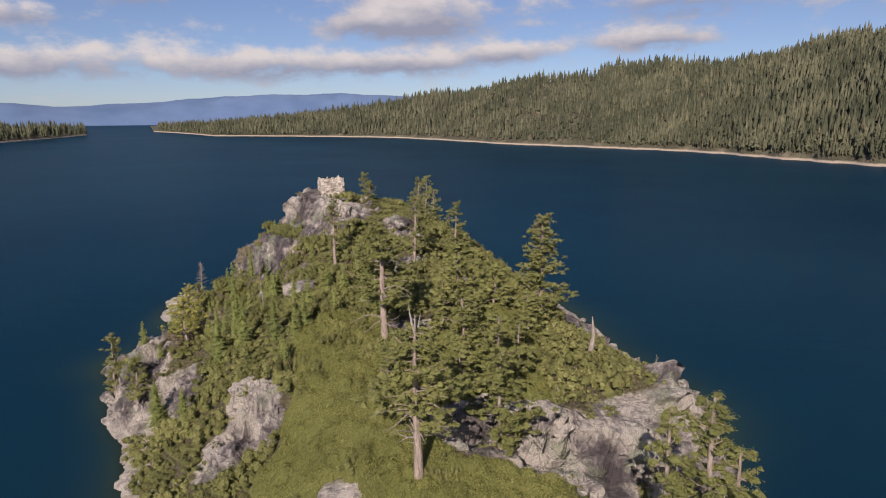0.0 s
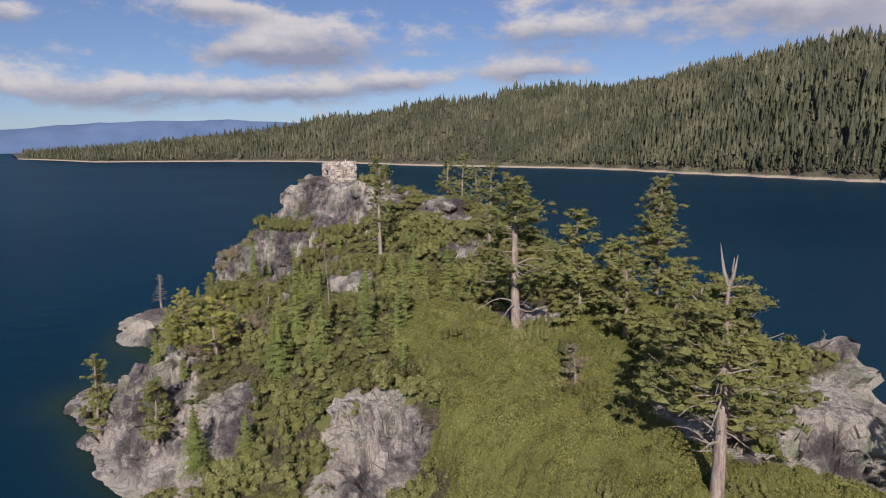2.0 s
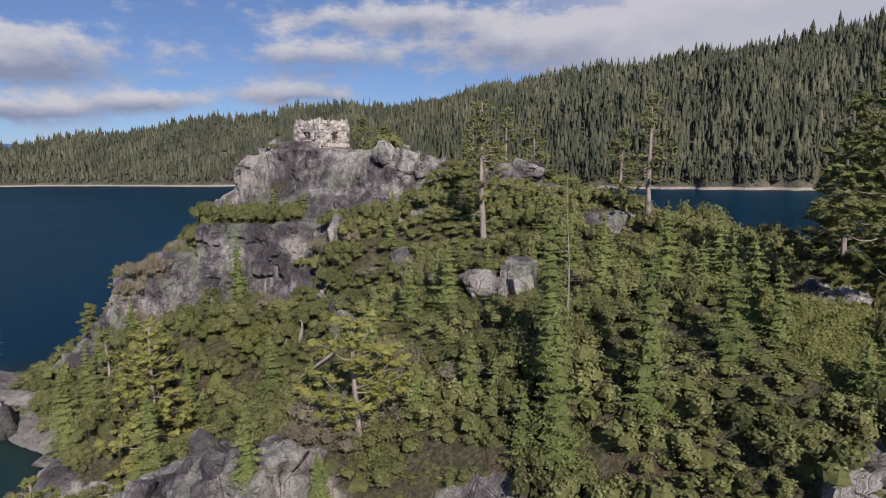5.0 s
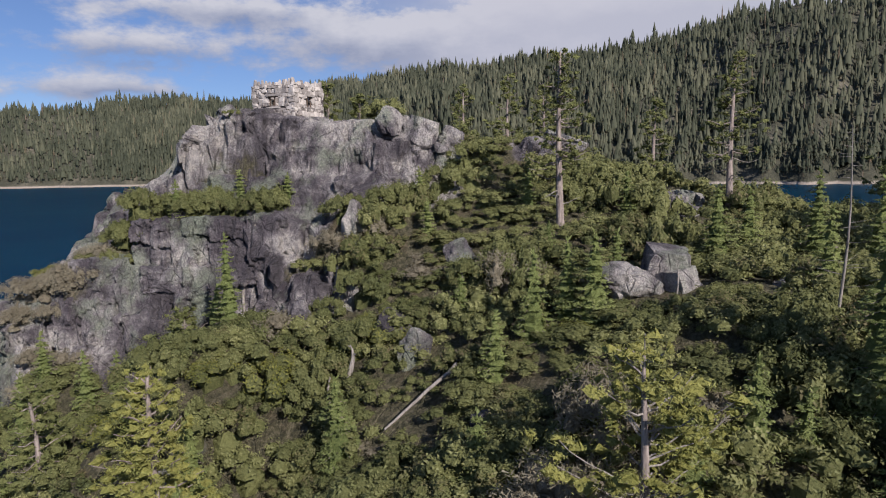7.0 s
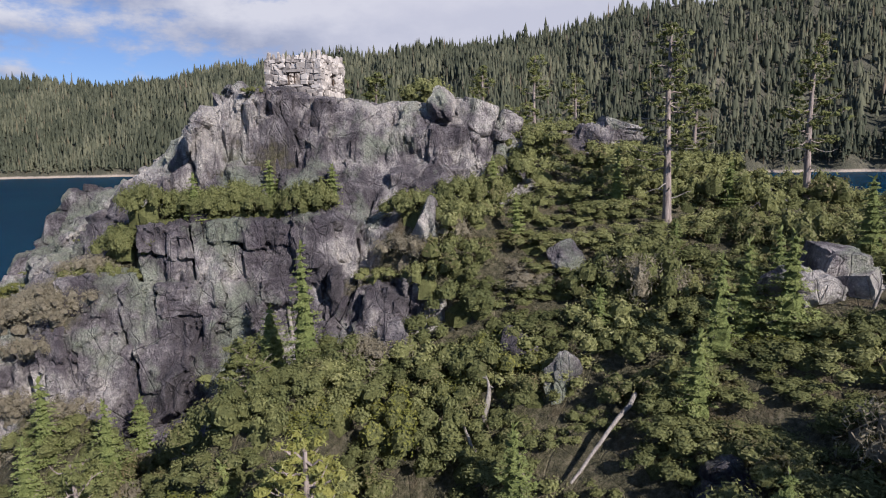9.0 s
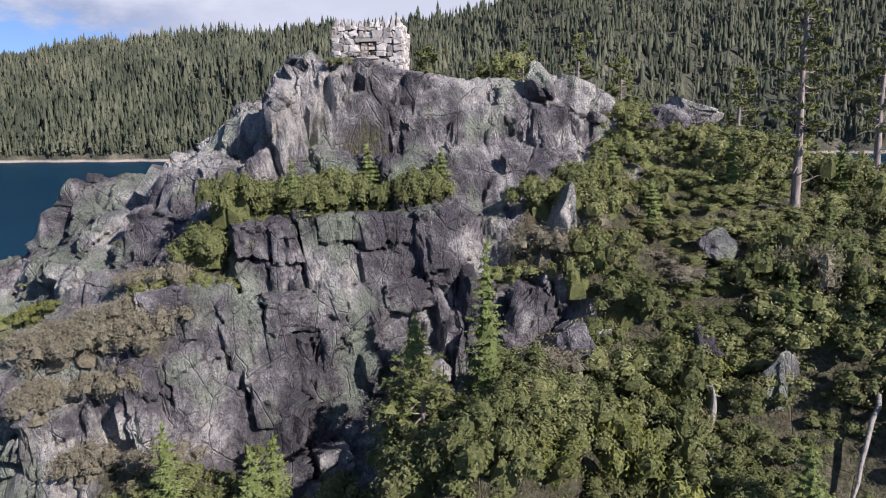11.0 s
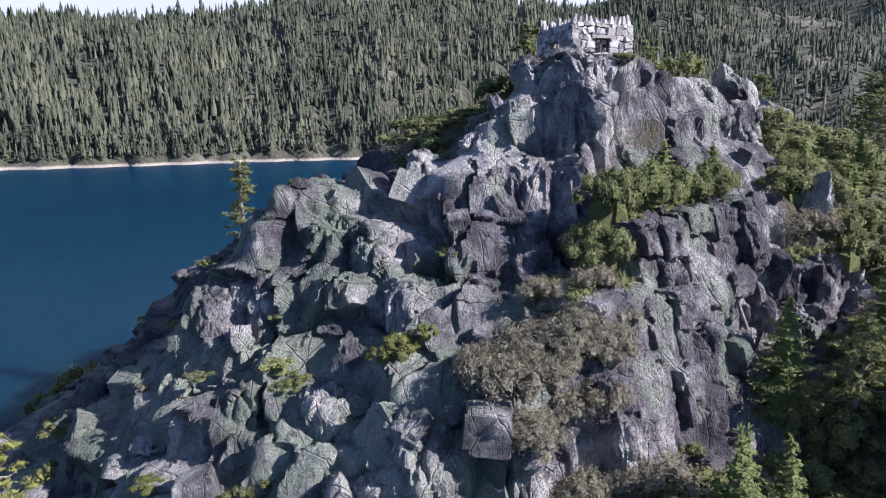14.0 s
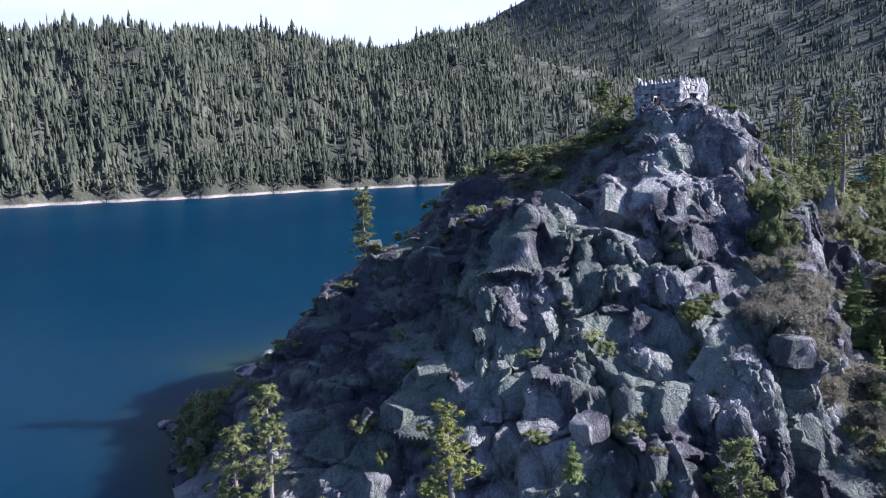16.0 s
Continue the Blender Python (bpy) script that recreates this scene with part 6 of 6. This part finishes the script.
    # the larger outcrops, from the summit down the north slope to the western bluffs
    for x, y, top, sx, sy, sz, turn, lean, square, tip, label in (
            (-29.2, 137.2, 30.5, 2.3, 1.7, 2.2, -12, 0.75, 3.0, 0.1, "broad domed granite slab beside the tea house"),
            (-31.6, 139.2, 27.9, 1.5, 1.4, 1.8, 0, 0.6, 3.5, 0.2, "broken granite block below the summit slab"),
            (-24.2, 127.4, 28.7, 1.7, 1.4, 1.8, 0, 0.4, 3.5, 0.0, "cracked granite block on the summit edge"),
            (-22.9, 124.8, 28.9, 1.4, 1.4, 1.7, 5, 0.3, 3.5, 0.0, "cracked granite block on the summit edge"),
            (-21.6, 122.6, 27.7, 1.5, 1.5, 1.9, 0, 0.3, 3.2, -0.1, "cracked granite block on the summit edge"),
            (-20.0, 120.6, 27.0, 1.4, 1.3, 1.9, 20, 0.3, 3.0, 0.0, "pale rounded block at the end of the summit rocks"),
            (-23.2, 122.0, 26.0, 0.9, 1.2, 2.2, 0, 0.25, 4.0, 0.0, "pale column of granite below the summit rocks"),
            (-28.9, 122.6, 20.2, 1.1, 0.8, 1.5, -10, 0.3, 5.0, -0.35, "leaning pale block in the brush"),
            (-34.0, 149.0, 21.2, 2.2, 1.8, 2.6, 0, 0.45, 3.2, 0.2, "large rounded granite buttress on the north slope"),
            (-37.4, 154.0, 18.3, 1.8, 1.5, 2.5, 0, 0.4, 3.5, 0.3, "leaning granite buttress on the north slope"),
            (-38.1, 157.0, 17.0, 1.4, 1.3, 2.2, 0, 0.4, 3.5, 0.3, "leaning granite buttress on the north slope"),
            (-40.8, 144.8, 18.3, 1.8, 1.5, 1.9, 0, 0.5, 2.8, 0.1, "rounded knob of purplish granite"),
            (-38.2, 146.6, 20.0, 1.7, 1.3, 2.4, 0, 0.8, 4.0, 0.2, "tilted green-stained face of granite"),
            (-35.8, 143.2, 22.4, 1.2, 1.2, 2.0, 0, 0.4, 4.0, 0.1, "cracked granite pillar below the summit"),
            (-36.8, 140.9, 22.4, 1.0, 1.0, 1.8, 0, 0.4, 4.0, 0.1, "cracked granite pillar below the summit"),
            (-33.6, 141.0, 25.3, 1.4, 1.0, 1.8, 0, 0.9, 4.0, 0.4, "slanting slab of green-grey granite"),
            (-32.8, 145.2, 24.3, 1.1, 1.0, 1.4, 0, 0.5, 4.0, 0.2, "angular granite block on the ridge"),
            (-42.5, 153.4, 13.2, 1.5, 1.2, 2.2, 0, 0.6, 3.5, 0.2, "tilted green-stained face of granite"),
            (-40.4, 158.2, 12.8, 1.3, 1.2, 2.0, 0, 0.6, 3.5, 0.3, "tilted green-stained face of granite"),
            (-44.2, 148.8, 13.6, 1.4, 1.2, 1.8, 0, 0.7, 3.5, 0.1, "tilted green-stained face of granite"),
            (-47.2, 143.4, 13.5, 2.6, 2.0, 4.2, 0, 0.25, 3.6, 0.05, "large dark purplish granite bluff"),
            (-46.4, 139.4, 13.3, 2.2, 1.9, 4.4, 0, 0.25, 3.6, 0.0, "large dark purplish granite bluff"),
            (-48.6, 146.2, 11.3, 1.6, 1.5, 2.8, 0, 0.35, 3.6, 0.1, "large dark purplish granite bluff"),
            (-44.4, 134.0, 11.6, 1.8, 1.5, 4.0, 0, 0.25, 4.0, 0.0, "steep granite rib below the brown brush"),
            (-42.8, 134.6, 13.8, 1.1, 1.1, 3.0, 0, 0.25, 4.0, 0.0, "steep granite rib below the brown brush"),
            (-41.2, 138.0, 17.0, 1.7, 1.4, 2.0, 0, 0.3, 4.0, 0.0, "dark granite block beside the cliff")):
        outcrop(x, y, top, sx, sy, sz, label, turn, lean, square, 0.8, 5, tip)
    for i in range(14):
        x, y = float(rng.uniform(-58, -24)), float(rng.uniform(143, 176))
        if at(x, y) < 0.8 or bare_rock(np.array([x]), np.array([y]))[0] < 0.5 or math.hypot(x + 24, y - 135) < 8:
            continue
        s = float(rng.uniform(0.7, 1.7))
        boulder(BLOCK[int(rng.integers(0, 7))], x, y, crust(x, y) - 0.45 * s, s * 1.2, s * float(rng.uniform(0.55, 0.9)), s * float(rng.uniform(0.7, 1.2)), 35 + float(rng.normal(0, 22)), "tilted angular granite slab on the slope", (float(rng.normal(20, 10)), float(rng.normal(-15, 10))))
    # pale blocks along the waterline
    for i in range(95):
        a = float(rng.uniform(0, 6.28))
        d = np.arange(10.0, 110.0, 0.4)
        px, py = -18.0 + d * math.cos(a), 110.0 + d * math.sin(a)
        dry = np.nonzero(island_height(px, py) > 0.15)[0]
        x, y, size = float(px[dry[-1]]), float(py[dry[-1]]), float(rng.uniform(0.5, 1.5))
        boulder(SMALL[int(rng.integers(0, 6))], x, y, 0.1 * size, size * 1.2, size, size * float(rng.uniform(0.6, 1.0)), float(rng.uniform(0, 360)), "pale granite block at the waterline", (float(rng.normal(0, 10)), float(rng.normal(0, 10))))
    made = 0
    while made < 190:
        x, y = float(rng.uniform(-66, 36)), float(rng.uniform(52, 184))
        if x > -14 and rng.uniform() < 0.7:
            continue
        z = at(x, y)
        if z < -0.3 or bare_rock(np.array([x]), np.array([y]))[0] < 0.7 or math.hypot(x + 24, y - 135) < 4.5:
            continue
        s = float(np.clip(rng.lognormal(-0.75, 0.45), 0.25, 1.0))
        me = BLOCK[int(rng.integers(0, 7))] if rng.uniform() < 0.5 else SMALL[int(rng.integers(0, 6))]
        boulder(me, x, y, crust(x, y) + 0.15 * s, s, s * rng.uniform(0.6, 1.1), s * rng.uniform(0.6, 1.1), float(rng.uniform(0, 360)), "loose angular block of grey granite", (float(rng.normal(0, 14)), float(rng.normal(0, 14))))
        made += 1


build_boulders()


# ---- fallen logs ----
def log(x0, y0, x1, y1, lift0, lift1, r, label, seed):
    rng = np.random.default_rng(seed)
    s = np.linspace(0, 1, 8)
    p = np.stack([x0 + (x1 - x0) * s, y0 + (y1 - y0) * s, at(x0, y0) + lift0 + (at(x1, y1) + lift1 - at(x0, y0) - lift0) * s], -1)
    p[:, :2] += rng.normal(0, 0.06, (8, 2))
    tagged(new("fallen_log", mesh_of("fallen_log", *tube(p, r * (1.1 - 0.5 * s), 8), M_DEAD)), label, "log")


log(-33.2, 104.6, -37.5, 106.0, 0.9, 0.6, 0.11, "pale fallen log lying in the brush", 1)
log(-25.4, 112.0, -27.0, 109.8, 0.9, 0.6, 0.10, "bleached fallen log across the brush", 2)
log(-33.0, 128.0, -35.2, 126.2, 1.2, -0.2, 0.15, "grey dead trunk propped on the cliff", 3)
log(-38.0, 110.5, -36.5, 112.4, 0.9, 0.9, 0.09, "pale fallen log lying in the brush", 4)


# ---- the stone tea house ----
def stone_mesh(seed):
    rng = np.random.default_rng(seed)
    bm = bmesh.new()
    bmesh.ops.create_cube(bm, size=1.0)
    bmesh.ops.bevel(bm, geom=bm.edges[:], offset=0.14, segments=1, affect="EDGES")
    for v in bm.verts:
        v.co += Vector(rng.normal(0, 0.075, 3))
    me = bpy.data.meshes.new("stone")
    bm.to_mesh(me)
    bm.free()
    me.materials.append(M_STONE)
    return me


def spike_mesh(seed):
    rng = np.random.default_rng(seed)
    bm = bmesh.new()
    bmesh.ops.create_cube(bm, size=1.0)
    for v in bm.verts:
        if v.co.z > 0:
            v.co.x *= rng.uniform(0.25, 0.7)
            v.co.y *= 0.6
            v.co.x += rng.normal(0, 0.1)
    bmesh.ops.bevel(bm, geom=bm.edges[:], offset=0.09, segments=1, affect="EDGES")
    for v in bm.verts:
        v.co += Vector(rng.normal(0, 0.04, 3))
    me = bpy.data.meshes.new("coping_stone")
    bm.to_mesh(me)
    bm.free()
    me.materials.append(M_STONE)
    return me


def box_mesh(name, boxes, mat):
    """One mesh of several boxes (x0, x1, y0, y1, z0, z1)."""
    bm = bmesh.new()
    for x0, x1, y0, y1, z0, z1 in boxes:
        m = Matrix.LocRotScale(((x0 + x1) / 2, (y0 + y1) / 2, (z0 + z1) / 2), None, (x1 - x0, y1 - y0, z1 - z0))
        bmesh.ops.create_cube(bm, size=1.0, matrix=m)
    me = bpy.data.meshes.new(name)
    bm.to_mesh(me)
    bm.free()
    me.materials.append(mat)
    return me


def build_tea_house():
    rng = np.random.default_rng(12)
    side, thick, foot, top = 4.8, 0.5, -1.6, 3.1
    win = (-0.55, 0.55, 1.15, 2.15)
    stones, coping = [stone_mesh(600 + i) for i in range(10)], [spike_mesh(620 + i) for i in range(8)]
    ax = math.degrees(math.atan2(-4.5, 1.8))
    house = thing("tea_house", pose(-24.2, 135.0, 29.7, 0, 0, ax), "roofless square tea house of rough granite stones", "stone building")
    h = side / 2
    for k in range(4):
        m = pose(0, 0, 0, 0, 0, 90 * k) @ pose(0, -h + thick / 2, 0)
        t = thick / 2 - 0.09
        x0, x1, z0, z1 = win
        e = h - (0.0 if k % 2 == 0 else thick)
        core = part("wall", box_mesh("wall", ((-e, x0, -t, t, foot, top), (x1, e, -t, t, foot, top), (x0, x1, -t, t, foot, z0), (x0, x1, -t, t, z1 + 0.02, top)), M_MORTAR), house, "rough granite rubble wall with a window opening", m)
        z = foot
        while z < top - 0.1:
            ch = min(float(rng.uniform(0.28, 0.52)), top - z)
            x = -h - 0.02
            while x < h - 0.1:
                cw = float(rng.uniform(0.28, 0.85))
                if h - x - cw < 0.3:
                    cw = h - x
                inside = z + ch > z0 + 0.06 and z < z1 - 0.06
                if inside and x < x1 - 0.02 and x + cw > x0 + 0.02:
                    if x < x0 - 0.15:
                        cw = x0 - x
                    else:
                        x = x1
                        continue
                ob = part("stone", stones[int(rng.integers(0, 10))], core)
                ob.matrix_basis = pose(x + cw / 2, float(rng.normal(0, 0.02)), z + ch / 2 + float(rng.normal(0, 0.05)), 0, float(rng.normal(0, 9)), float(rng.normal(0, 4))) @ Matrix.Diagonal((cw * rng.uniform(0.9, 1.08), thick * rng.uniform(0.95, 1.2), ch * rng.uniform(0.88, 1.2), 1))
                x += cw
            z += ch
        x = -h + 0.1
        while x < h - 0.25:
            w, tall = float(rng.uniform(0.24, 0.44)), float(rng.uniform(0.3, 0.7))
            if x < -h + 0.4 or x > h - 0.6:
                tall = float(rng.uniform(0.6, 0.95))
            ob = part("coping_stone", coping[int(rng.integers(0, 8))], core)
            ob.matrix_basis = pose(x + w / 2, float(rng.normal(0, 0.04)), top + tall / 2 - 0.08, float(rng.normal(0, 5)), float(rng.normal(0, 6)), 0) @ Matrix.Diagonal((w, thick * 0.7, tall, 1))
            x += w * rng.uniform(1.0, 1.35)
        part("lintel", box_mesh("lintel", ((x0 - 0.3, x1 + 0.3, -0.30, 0.26, z1, z1 + 0.2),), M_STONE), core, "long flat granite lintel")
        part("sill", box_mesh("sill", ((x0 - 0.2, x1 + 0.2, -0.31, 0.26, z0 - 0.12, z0),), M_STONE), core, "pale granite window sill")
        part("window_frame", box_mesh("window_frame", ((x0, x0 + 0.08, -0.05, 0.05, z0, z1), (x1 - 0.08, x1, -0.05, 0.05, z0, z1), (x0 + 0.08, x1 - 0.08, -0.05, 0.05, z1 - 0.08, z1), (-0.04, 0.04, -0.045, 0.045, z0, z1 - 0.08)), M_TIMBER), core, "dark weathered timber window frame")


build_tea_house()
